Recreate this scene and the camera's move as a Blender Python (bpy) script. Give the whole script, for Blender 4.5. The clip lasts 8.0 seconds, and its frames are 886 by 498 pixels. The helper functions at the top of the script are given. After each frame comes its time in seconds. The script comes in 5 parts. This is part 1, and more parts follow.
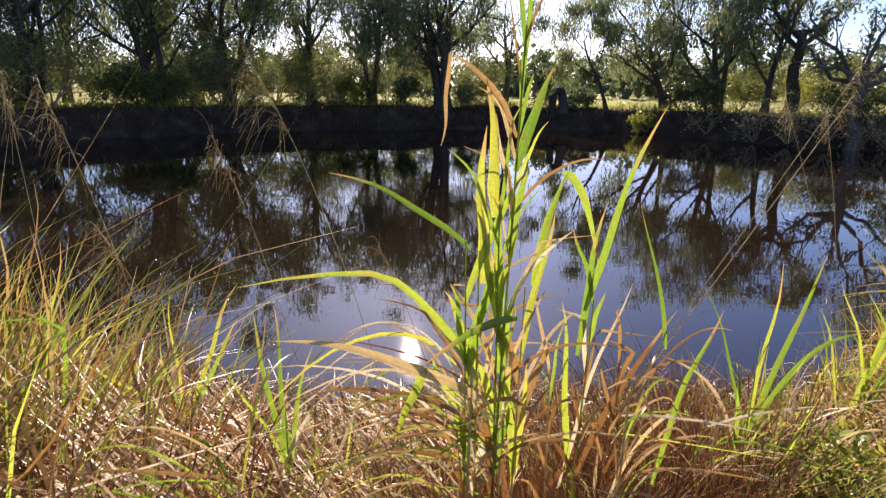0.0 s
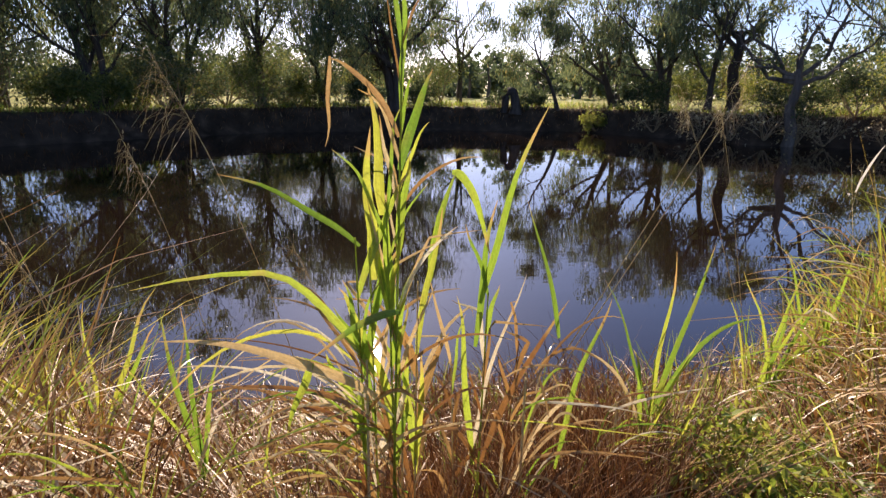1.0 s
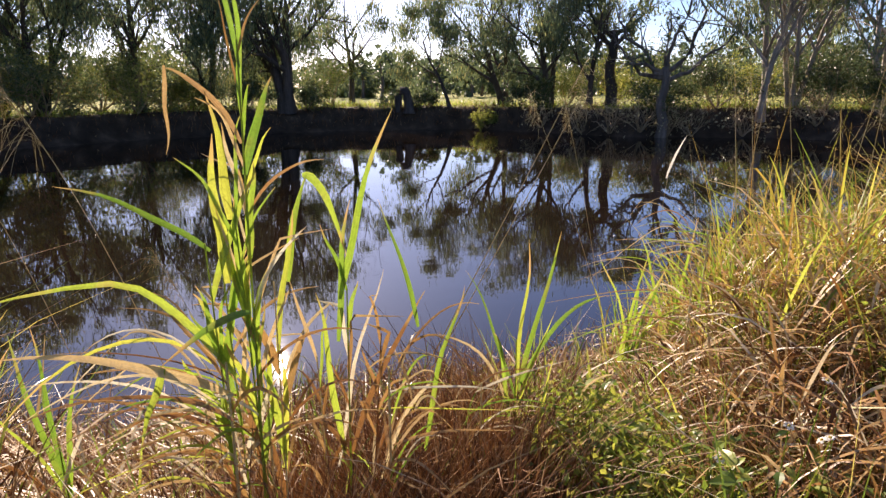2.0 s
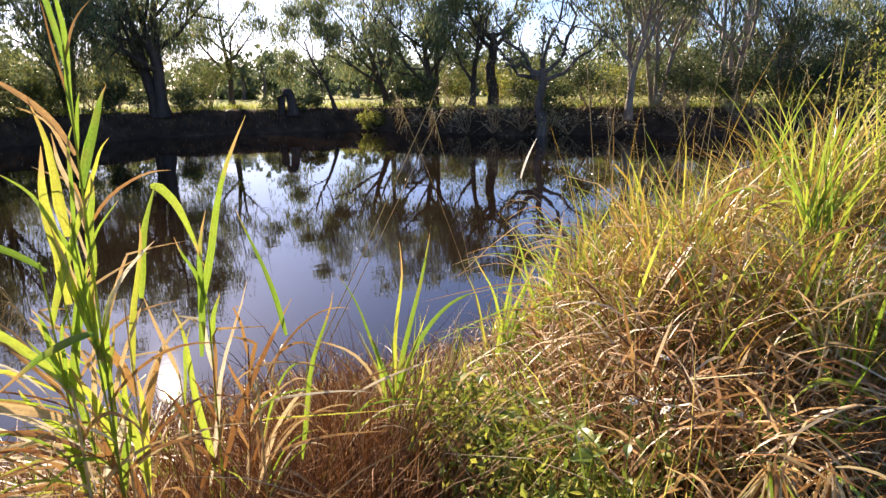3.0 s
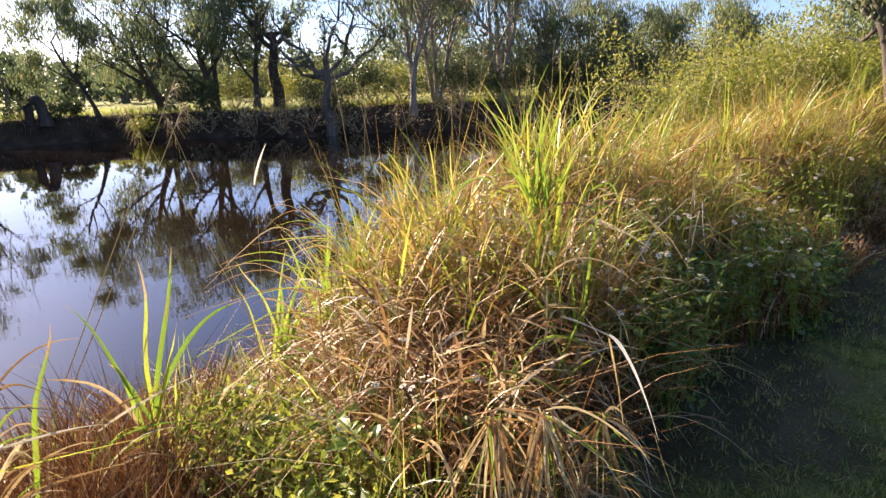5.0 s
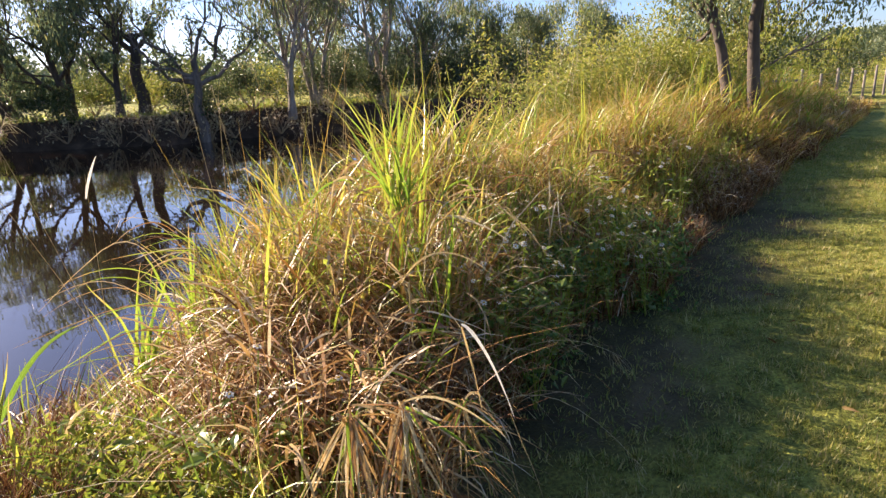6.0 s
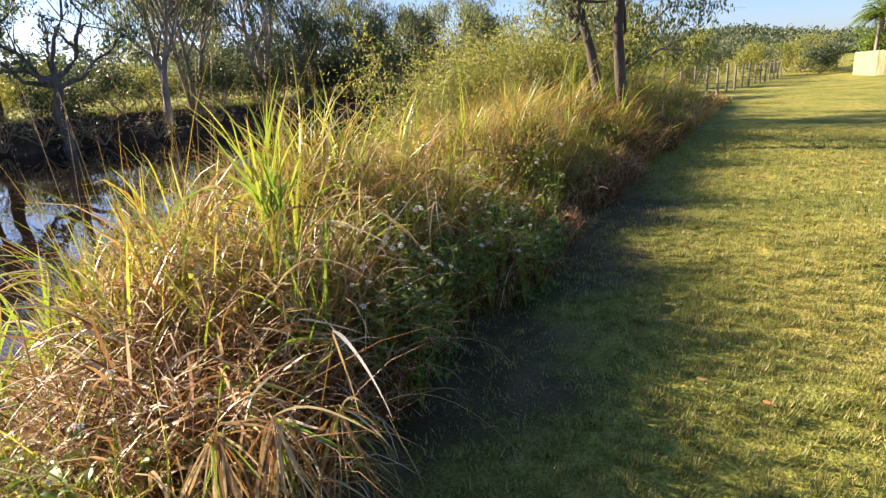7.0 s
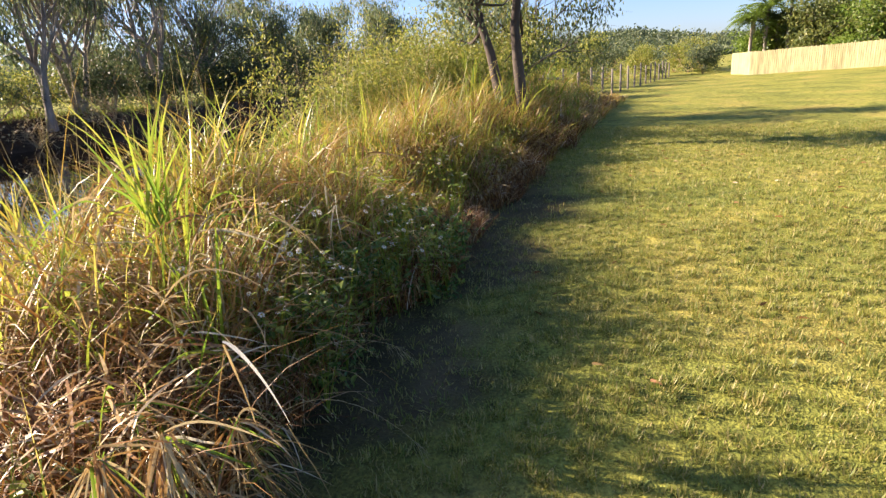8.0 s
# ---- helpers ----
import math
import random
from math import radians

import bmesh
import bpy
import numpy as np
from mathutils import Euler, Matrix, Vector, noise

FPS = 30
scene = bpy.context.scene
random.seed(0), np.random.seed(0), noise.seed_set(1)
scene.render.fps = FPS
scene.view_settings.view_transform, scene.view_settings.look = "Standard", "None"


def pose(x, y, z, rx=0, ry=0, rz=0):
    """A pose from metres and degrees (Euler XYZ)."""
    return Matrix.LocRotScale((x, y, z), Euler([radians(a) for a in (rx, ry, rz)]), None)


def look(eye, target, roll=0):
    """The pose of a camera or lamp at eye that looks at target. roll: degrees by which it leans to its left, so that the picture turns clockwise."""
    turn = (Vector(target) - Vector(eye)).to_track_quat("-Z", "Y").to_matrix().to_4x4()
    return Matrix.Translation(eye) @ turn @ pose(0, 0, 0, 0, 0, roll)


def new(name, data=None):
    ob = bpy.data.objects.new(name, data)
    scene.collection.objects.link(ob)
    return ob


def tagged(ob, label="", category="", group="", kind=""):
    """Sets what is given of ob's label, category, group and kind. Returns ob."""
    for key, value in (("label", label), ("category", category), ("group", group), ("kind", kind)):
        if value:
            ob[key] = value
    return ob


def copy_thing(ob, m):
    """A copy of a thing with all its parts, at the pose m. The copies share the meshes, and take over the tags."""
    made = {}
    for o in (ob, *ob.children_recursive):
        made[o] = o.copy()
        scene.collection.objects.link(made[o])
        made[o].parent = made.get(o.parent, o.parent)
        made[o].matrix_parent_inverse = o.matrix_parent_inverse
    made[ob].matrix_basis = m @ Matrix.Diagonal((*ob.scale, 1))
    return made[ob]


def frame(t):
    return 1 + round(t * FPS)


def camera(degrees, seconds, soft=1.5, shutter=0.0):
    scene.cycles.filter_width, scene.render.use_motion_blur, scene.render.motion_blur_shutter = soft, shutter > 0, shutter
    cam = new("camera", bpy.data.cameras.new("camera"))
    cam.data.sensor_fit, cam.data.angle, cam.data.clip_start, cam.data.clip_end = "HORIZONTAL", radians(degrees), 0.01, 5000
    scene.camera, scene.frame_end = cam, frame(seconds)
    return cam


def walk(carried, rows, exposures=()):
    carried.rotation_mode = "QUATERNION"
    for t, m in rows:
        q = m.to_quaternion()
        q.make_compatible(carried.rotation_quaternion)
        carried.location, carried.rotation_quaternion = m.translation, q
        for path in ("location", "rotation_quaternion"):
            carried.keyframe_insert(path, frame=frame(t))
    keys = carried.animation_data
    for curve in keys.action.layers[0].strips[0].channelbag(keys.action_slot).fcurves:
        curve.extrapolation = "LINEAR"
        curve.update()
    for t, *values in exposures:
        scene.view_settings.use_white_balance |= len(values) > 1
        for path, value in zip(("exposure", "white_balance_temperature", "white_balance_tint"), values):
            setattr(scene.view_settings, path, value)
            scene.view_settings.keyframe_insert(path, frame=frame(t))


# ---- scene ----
cam = camera(72.4, 8.0, soft=1.4)
PATH = [
    (0, (0.848, 0.351, 1.513), (0.837, 2.282, 0.992), 0.8),
    (0.5, (0.929, 0.344, 1.512), (0.962, 2.276, 0.994), 0.7),
    (1, (1.005, 0.303, 1.516), (1.124, 2.231, 1.0), 0.4),
    (1.5, (1.064, 0.247, 1.522), (1.325, 2.161, 1.006), -0.2),
    (2, (1.121, 0.205, 1.528), (1.55, 2.088, 1.01), -0.6),
    (3.5, (1.219, 0.128, 1.547), (2.119, 1.836, 1.025), -1.0),
    (4, (1.251, 0.086, 1.552), (2.277, 1.719, 1.025), -1.5),
    (5.5, (1.361, -0.07, 1.56), (2.763, 1.248, 1.015), -2.5),
    (6, (1.383, -0.135, 1.561), (2.899, 1.047, 1.009), -3.0),
    (6.5, (1.415, -0.178, 1.561), (3.029, 0.861, 1.001), -3.1),
    (7, (1.426, -0.228, 1.574), (3.118, 0.672, 1.002), -3.4),
    (7.5, (1.434, -0.27, 1.573), (3.188, 0.499, 0.997), -3.6),
    (8, (1.433, -0.312, 1.575), (3.234, 0.333, 0.992), -3.7),
]
walk(cam, [(t, look(eye, target, roll)) for t, eye, target, roll in PATH], exposures=[(0, 1.48, 6080, 28), (1, 1.25, 6080, 28), (1.5, 1.26, 6080, 28), (2, 1.44, 6090, 28), (3.5, 1.69, 6110, 27), (4.2, 1.63, 6110, 27), (5.5, 1.86, 6130, 27), (6.5, 1.71, 6120, 26), (8, 1.80, 6110, 26)])

# ---- light ----
SUN_AZ, SUN_EL = radians(-3.5), radians(25.0)
world = bpy.data.worlds.new("sky")
scene.world = world
world.use_nodes = True
wn = world.node_tree.nodes
sky = wn.new("ShaderNodeTexSky")
sky.sky_type = "NISHITA"
sky.sun_disc = False
sky.sun_elevation, sky.sun_rotation = SUN_EL, SUN_AZ
sky.air_density, sky.dust_density, sky.ozone_density = 0.85, 0.55, 4.6
wn["Background"].inputs["Strength"].default_value = 0.059
world.node_tree.links.new(sky.outputs[0], wn["Background"].inputs["Color"])

sun_data = bpy.data.lights.new("sun", "SUN")
sun_data.energy, sun_data.angle, sun_data.color = 5.0, radians(0.6), (1.0, 0.86, 0.60)
sun = new("sun", sun_data)
to_sun = Vector((math.sin(SUN_AZ) * math.cos(SUN_EL), math.cos(SUN_AZ) * math.cos(SUN_EL), math.sin(SUN_EL)))
sun.matrix_world = look(to_sun * 60, (0, 0, 0))


# ---- materials ----
def material(name):
    m = bpy.data.materials.new(name)
    m.use_nodes = True
    nt = m.node_tree
    nt.nodes.clear()
    return m, nt


def node(nt, kind, **inputs):
    n = nt.nodes.new(kind)
    for k, v in inputs.items():
        n.inputs[k.replace("_", " ")].default_value = v
    return n


def ramp(nt, fac, stops):
    r = nt.nodes.new("ShaderNodeValToRGB")
    els = r.color_ramp.elements
    while len(els) < len(stops):
        els.new(0.5)
    for e, (p, c) in zip(els, stops):
        e.position, e.color = p, (*c, 1)
    nt.links.new(fac, r.inputs[0])
    return r.outputs[0]


def noise_fac(nt, scale, detail=3.0, coord="Object", stretch=None):
    tc = nt.nodes.new("ShaderNodeTexCoord")
    src = tc.outputs[coord]
    if stretch:
        mp = nt.nodes.new("ShaderNodeMapping")
        mp.inputs["Scale"].default_value = stretch
        nt.links.new(src, mp.inputs[0])
        src = mp.outputs[0]
    n = node(nt, "ShaderNodeTexNoise", Scale=scale, Detail=detail)
    nt.links.new(src, n.inputs["Vector"])
    return n.outputs["Fac"]


def mixed(nt, a, b, fac, mode="MIX"):
    mx = nt.nodes.new("ShaderNodeMix")
    mx.data_type, mx.blend_type = "RGBA", mode
    for sock, val in ((mx.inputs[0], fac), (mx.inputs[6], a), (mx.inputs[7], b)):
        if isinstance(val, (int, float)):
            sock.default_value = val
        elif isinstance(val, tuple):
            sock.default_value = (*val, 1)
        else:
            nt.links.new(val, sock)
    return mx.outputs[2]


def bumped(nt, height, strength, distance):
    b = node(nt, "ShaderNodeBump", Strength=strength, Distance=distance)
    nt.links.new(height, b.inputs["Height"])
    return b.outputs[0]


def leaf_material(name, stops, through_light=0.45, rough=0.45, blotch=(0.30, 0.16, 0.05), amount=0.35, single=False, shine=0.5):
    """Leaves and blades: tints vary from leaf to leaf, with brown blotches, and light shines through."""
    m, nt = material(name)
    if single:
        rnd = nt.nodes.new("ShaderNodeObjectInfo").outputs["Random"]
    else:
        rnd = nt.nodes.new("ShaderNodeNewGeometry").outputs["Random Per Island"]
    col = ramp(nt, rnd, stops)
    spots = ramp(nt, noise_fac(nt, 14.0, 4.0), [(0.52, (0, 0, 0)), (0.72, (1, 1, 1))])
    sc = node(nt, "ShaderNodeMath")
    sc.operation = "MULTIPLY"
    nt.links.new(spots, sc.inputs[0])
    sc.inputs[1].default_value = amount
    col = mixed(nt, col, blotch, sc.outputs[0])
    fine = ramp(nt, noise_fac(nt, 160.0, 2.0), [(0.3, (0.82, 0.82, 0.82)), (0.7, (1.1, 1.1, 1.1))])
    col = mixed(nt, col, fine, 1.0, "MULTIPLY")
    if single:
        uv = nt.nodes.new("ShaderNodeTexCoord").outputs["UV"]
        mp = nt.nodes.new("ShaderNodeMapping")
        mp.inputs["Scale"].default_value = (26, 1.5, 1)
        nt.links.new(uv, mp.inputs[0])
        vein = node(nt, "ShaderNodeTexNoise", Scale=1.0, Detail=3.0)
        nt.links.new(mp.outputs[0], vein.inputs["Vector"])
        col = mixed(nt, col, ramp(nt, vein.outputs["Fac"], [(0.3, (0.62, 0.62, 0.55)), (0.5, (1, 1, 1)), (0.7, (1.25, 1.22, 1.1))]), 1.0, "MULTIPLY")
        sep = nt.nodes.new("ShaderNodeSeparateXYZ")
        nt.links.new(uv, sep.inputs[0])
        tipm = node(nt, "ShaderNodeMath")
        tipm.operation = "ADD"
        nt.links.new(sep.outputs[1], tipm.inputs[0])
        sub = node(nt, "ShaderNodeMath")
        sub.operation = "MULTIPLY_ADD"
        nt.links.new(noise_fac(nt, 9.0, 3.0), sub.inputs[0])
        sub.inputs[1].default_value, sub.inputs[2].default_value = 0.9, -0.45
        nt.links.new(sub.outputs[0], tipm.inputs[1])
        col = mixed(nt, col, (0.42, 0.27, 0.09), ramp(nt, tipm.outputs[0], [(0.78, (0, 0, 0)), (0.98, (1, 1, 1))]))
    p = node(nt, "ShaderNodeBsdfPrincipled", Roughness=rough)
    p.inputs["Specular IOR Level"].default_value = shine
    nt.links.new(col, p.inputs["Base Color"])
    t = nt.nodes.new("ShaderNodeBsdfTranslucent")
    nt.links.new(col, t.inputs["Color"])
    mx = nt.nodes.new("ShaderNodeMixShader")
    mx.inputs[0].default_value = through_light
    nt.links.new(p.outputs[0], mx.inputs[1])
    nt.links.new(t.outputs[0], mx.inputs[2])
    out = nt.nodes.new("ShaderNodeOutputMaterial")
    nt.links.new(mx.outputs[0], out.inputs[0])
    return m


def solid_material(name, stops, scale, rough=0.85, bump=0.4, depth=0.01, stretch=None, fine=6.0):
    m, nt = material(name)
    f = noise_fac(nt, scale, 6.0, stretch=stretch)
    g = noise_fac(nt, scale * fine, 4.0, stretch=stretch)
    col = ramp(nt, f, stops)
    col = mixed(nt, col, ramp(nt, g, [(0.3, (0.65, 0.65, 0.65)), (0.7, (1.2, 1.2, 1.2))]), 1.0, "MULTIPLY")
    p = node(nt, "ShaderNodeBsdfPrincipled", Roughness=rough)
    nt.links.new(col, p.inputs["Base Color"])
    nt.links.new(bumped(nt, g, bump, depth), p.inputs["Normal"])
    out = nt.nodes.new("ShaderNodeOutputMaterial")
    nt.links.new(p.outputs[0], out.inputs[0])
    return m


GREEN = leaf_material("green_blade", [(0.0, (0.17, 0.26, 0.03)), (0.45, (0.26, 0.36, 0.035)), (0.8, (0.42, 0.46, 0.06)), (1.0, (0.5, 0.42, 0.1))], 0.55, 0.4)
SHOOT = leaf_material("fresh_shoot", [(0.0, (0.16, 0.30, 0.025)), (1.0, (0.34, 0.46, 0.04))], 0.55, 0.35, amount=0.15)
LEAFBLADE = leaf_material("reed_leaf", [(0.0, (0.14, 0.25, 0.022)), (0.55, (0.26, 0.37, 0.03)), (1.0, (0.42, 0.43, 0.05))], 0.52, 0.32, amount=0.3, single=True)
DRY = leaf_material("dry_blade", [(0.0, (0.25, 0.11, 0.025)), (0.4, (0.42, 0.225, 0.058)), (0.75, (0.53, 0.36, 0.135)), (1.0, (0.68, 0.58, 0.38))], 0.28, 0.46, blotch=(0.25, 0.13, 0.05))
DRYSINGLE = leaf_material("dead_leaf", [(0.0, (0.22, 0.095, 0.025)), (0.4, (0.40, 0.235, 0.075)), (0.8, (0.60, 0.46, 0.22)), (1.0, (0.74, 0.67, 0.48))], 0.34, 0.38, blotch=(0.2, 0.10, 0.04), single=True, shine=0.55)
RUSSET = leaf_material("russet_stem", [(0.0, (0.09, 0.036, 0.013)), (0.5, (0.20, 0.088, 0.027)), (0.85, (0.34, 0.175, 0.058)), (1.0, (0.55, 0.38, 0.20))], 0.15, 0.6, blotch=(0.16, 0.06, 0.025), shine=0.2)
STRAW = leaf_material("straw_stalk", [(0.0, (0.45, 0.36, 0.16)), (1.0, (0.62, 0.52, 0.28))], 0.3, 0.5)
GOLD = leaf_material("golden_blade", [(0.0, (0.30, 0.31, 0.03)), (0.4, (0.47, 0.33, 0.045)), (0.75, (0.50, 0.305, 0.065)), (1.0, (0.66, 0.50, 0.20))], 0.36, 0.40)
TIPS = leaf_material("yellow_green_blade", [(0.0, (0.26, 0.33, 0.03)), (0.5, (0.44, 0.43, 0.05)), (1.0, (0.56, 0.46, 0.10))], 0.45, 0.40)
WEED = leaf_material("weed_leaf", [(0.0, (0.12, 0.19, 0.025)), (0.6, (0.23, 0.30, 0.04)), (1.0, (0.40, 0.42, 0.07))], 0.45, 0.4, amount=0.2, single=True)
PETAL = leaf_material("white_petal", [(0.0, (0.66, 0.60, 0.46)), (1.0, (0.80, 0.77, 0.68))], 0.3, 0.5, amount=0.05)
GUM = leaf_material("gum_leaf", [(0.0, (0.09, 0.13, 0.065)), (0.5, (0.16, 0.21, 0.10)), (0.85, (0.25, 0.29, 0.12)), (1.0, (0.36, 0.30, 0.10))], 0.55, 0.38, amount=0.15)
WATTLE = leaf_material("bright_leaf", [(0.0, (0.17, 0.22, 0.035)), (0.5, (0.30, 0.33, 0.05)), (1.0, (0.46, 0.41, 0.09))], 0.5, 0.45, amount=0.15)
DARKLEAF = leaf_material("dark_leaf", [(0.0, (0.045, 0.07, 0.028)), (0.6, (0.085, 0.12, 0.045)), (1.0, (0.15, 0.18, 0.06))], 0.45, 0.4, amount=0.15)
OLIVE = leaf_material("olive_leaf", [(0.0, (0.10, 0.14, 0.035)), (0.5, (0.17, 0.21, 0.05)), (1.0, (0.30, 0.30, 0.07))], 0.45, 0.45, amount=0.15)
FARLEAF = leaf_material("hazy_leaf", [(0.0, (0.07, 0.10, 0.045)), (0.6, (0.12, 0.16, 0.07)), (1.0, (0.20, 0.23, 0.10))], 0.3, 0.6, amount=0.1)
PALMLEAF = leaf_material("palm_leaf", [(0.0, (0.13, 0.22, 0.03)), (1.0, (0.28, 0.37, 0.055))], 0.52, 0.35, amount=0.15)
BARK = solid_material("grey_bark", [(0.3, (0.10, 0.075, 0.055)), (0.55, (0.19, 0.15, 0.115)), (0.75, (0.33, 0.28, 0.23))], 2.0, 0.9, 0.7, 0.02, (1, 1, 0.25))
PALEBARK = solid_material("pale_bark", [(0.3, (0.22, 0.17, 0.13)), (0.5, (0.36, 0.30, 0.24)), (0.75, (0.5, 0.44, 0.37))], 2.0, 0.8, 0.5, 0.02, (1, 1, 0.3))
DARKBARK = solid_material("dark_bark", [(0.3, (0.05, 0.037, 0.028)), (0.6, (0.10, 0.075, 0.055)), (0.8, (0.16, 0.12, 0.09))], 2.5, 0.9, 0.8, 0.02, (1, 1, 0.25))
TWIG = solid_material("dry_twig", [(0.3, (0.30, 0.20, 0.10)), (0.7, (0.50, 0.37, 0.2))], 3.0, 0.8, 0.3, 0.004)
PALING = solid_material("paling", [(0.3, (0.36, 0.31, 0.15)), (0.5, (0.43, 0.38, 0.19)), (0.75, (0.48, 0.43, 0.23))], 1.2, 0.8, 0.3, 0.004, (1, 1, 0.15))
POSTWOOD = solid_material("weathered_post", [(0.3, (0.15, 0.125, 0.10)), (0.7, (0.28, 0.24, 0.20))], 3.0, 0.85, 0.5, 0.006, (1, 1, 0.2))
ROCKM = solid_material("pale_rock", [(0.3, (0.40, 0.36, 0.30)), (0.7, (0.6, 0.56, 0.5))], 3.0, 0.85, 0.5, 0.02)


def ground_material():
    """Mown turf, with bare mud where the banks are steep or wet."""
    m, nt = material("turf_and_mud")
    big = ramp(nt, noise_fac(nt, 0.55, 5.0), [(0.35, (0.19, 0.215, 0.045)), (0.52, (0.29, 0.29, 0.058)), (0.68, (0.38, 0.325, 0.085))])
    mid = ramp(nt, noise_fac(nt, 7.0, 6.0), [(0.32, (0.40, 0.42, 0.36)), (0.45, (0.9, 0.92, 0.85)), (0.7, (1.3, 1.2, 1.1))])
    turf = mixed(nt, big, mid, 1.0, "MULTIPLY")
    fine = noise_fac(nt, 60.0, 5.0)
    turf = mixed(nt, turf, ramp(nt, fine, [(0.35, (0.55, 0.55, 0.5)), (0.65, (1.3, 1.3, 1.25))]), 1.0, "MULTIPLY")
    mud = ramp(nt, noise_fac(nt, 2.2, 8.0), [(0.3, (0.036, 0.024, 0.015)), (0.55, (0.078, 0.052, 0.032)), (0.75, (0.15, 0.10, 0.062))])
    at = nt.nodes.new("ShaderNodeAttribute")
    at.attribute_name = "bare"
    # mud tone also puts shade into the lawn strip beside the long grass
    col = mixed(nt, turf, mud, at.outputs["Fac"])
    p = node(nt, "ShaderNodeBsdfPrincipled", Roughness=0.95)
    p.inputs["Specular IOR Level"].default_value = 0.15
    nt.links.new(col, p.inputs["Base Color"])
    nt.links.new(bumped(nt, fine, 0.8, 0.02), p.inputs["Normal"])
    out = nt.nodes.new("ShaderNodeOutputMaterial")
    nt.links.new(p.outputs[0], out.inputs[0])
    return m


def water_material():
    """Still, muddy pond water with faint ripples."""
    m, nt = material("pond_water")
    p = node(nt, "ShaderNodeBsdfPrincipled", Roughness=0.02, IOR=1.39)
    col = ramp(nt, noise_fac(nt, 0.35, 4.0), [(0.3, (0.009, 0.0055, 0.003)), (0.7, (0.018, 0.011, 0.006))])
    nt.links.new(col, p.inputs["Base Color"])
    p.inputs["Specular IOR Level"].default_value = 1.0
    long_wave = noise_fac(nt, 1.1, 2.0, stretch=(0.7, 1.5, 1))
    ripple = noise_fac(nt, 5.0, 2.0, stretch=(0.5, 1.6, 1))
    zone = ramp(nt, noise_fac(nt, 0.16, 1.0), [(0.45, (0.04, 0.04, 0.04)), (0.68, (1, 1, 1))])
    rip = mixed(nt, (0.5, 0.5, 0.5), ripple, zone)
    a = bumped(nt, long_wave, 0.045, 0.03)
    b = node(nt, "ShaderNodeBump", Strength=0.12, Distance=0.012)
    nt.links.new(rip, b.inputs["Height"])
    nt.links.new(a, b.inputs["Normal"])
    nt.links.new(b.outputs[0], p.inputs["Normal"])
    out = nt.nodes.new("ShaderNodeOutputMaterial")
    nt.links.new(p.outputs[0], out.inputs[0])
    return m


TURF = ground_material()
WATER = water_material()


# ---- mesh helpers ----
def mesh_of(name, verts, faces, mat, smooth=False):
    """A mesh from an array of places and an array of faces with equally many corners."""
    me = bpy.data.meshes.new(name)
    verts, faces = np.asarray(verts, float).reshape(-1, 3), np.asarray(faces, int)
    me.vertices.add(len(verts))
    me.vertices.foreach_set("co", verts.ravel())
    n, k = faces.shape
    me.loops.add(n * k)
    me.loops.foreach_set("vertex_index", faces.ravel())
    me.polygons.add(n)
    me.polygons.foreach_set("loop_start", np.arange(0, n * k, k))
    me.polygons.foreach_set("use_smooth", np.full(n, smooth))
    me.update(calc_edges=True)
    me.materials.append(mat)
    return me


def part(name, data, parent, label=""):
    ob = new(name, data)
    ob.parent = parent
    if label:
        tagged(ob, label)
    return ob


def joined(pieces):
    """Several (verts, faces) arrays as one."""
    vs, fs, k = [], [], 0
    for v, f in pieces:
        vs.append(v)
        fs.append(f + k)
        k += len(v)
    return np.concatenate(vs), np.concatenate(fs)


def blades(rng, base, az, length, width, start, bend, seg=4, twist=0.5, power=1.3, tip=0.08):
    """Curved grass blades: base places, headings, lengths, widths, first lean and further bending in radians."""
    base = np.asarray(base, float)
    n = len(base)
    full = lambda v: np.broadcast_to(np.asarray(v, float), (n,)).copy()
    az, length, width, start, bend = map(full, (az, length, width, start, bend))
    tw = rng.uniform(-twist, twist, n)
    side0 = rng.uniform(-0.6, 0.6, n)
    pos = base.copy()
    az = az.copy()
    drift = rng.uniform(-0.25, 0.25, n)
    verts = np.empty((n, seg + 1, 2, 3))
    for i in range(seg + 1):
        s = i / seg
        w = width * (tip + (1 - tip) * (1 - s ** 2.2)) * (0.55 + 0.45 * min(1, s * 4)) * 0.5
        a = az + math.pi / 2 + side0 + tw * s
        side = np.stack([np.cos(a), np.sin(a), np.sin(tw * s * 1.5) * 0.5], 1)
        verts[:, i, 0] = pos - side * w[:, None]
        verts[:, i, 1] = pos + side * w[:, None]
        th = start + bend * ((s + 0.5 / seg) ** power)
        az = az + drift / seg
        step = np.stack([np.sin(th) * np.cos(az), np.sin(th) * np.sin(az), np.cos(th)], 1)
        pos = pos + step * (length / seg)[:, None]
    v = verts.reshape(-1, 3)
    b = (np.arange(n) * (seg + 1) * 2)[:, None] + (np.arange(seg) * 2)[None, :]
    b = b.ravel()
    f = np.stack([b, b + 1, b + 3, b + 2], 1)
    return v, f


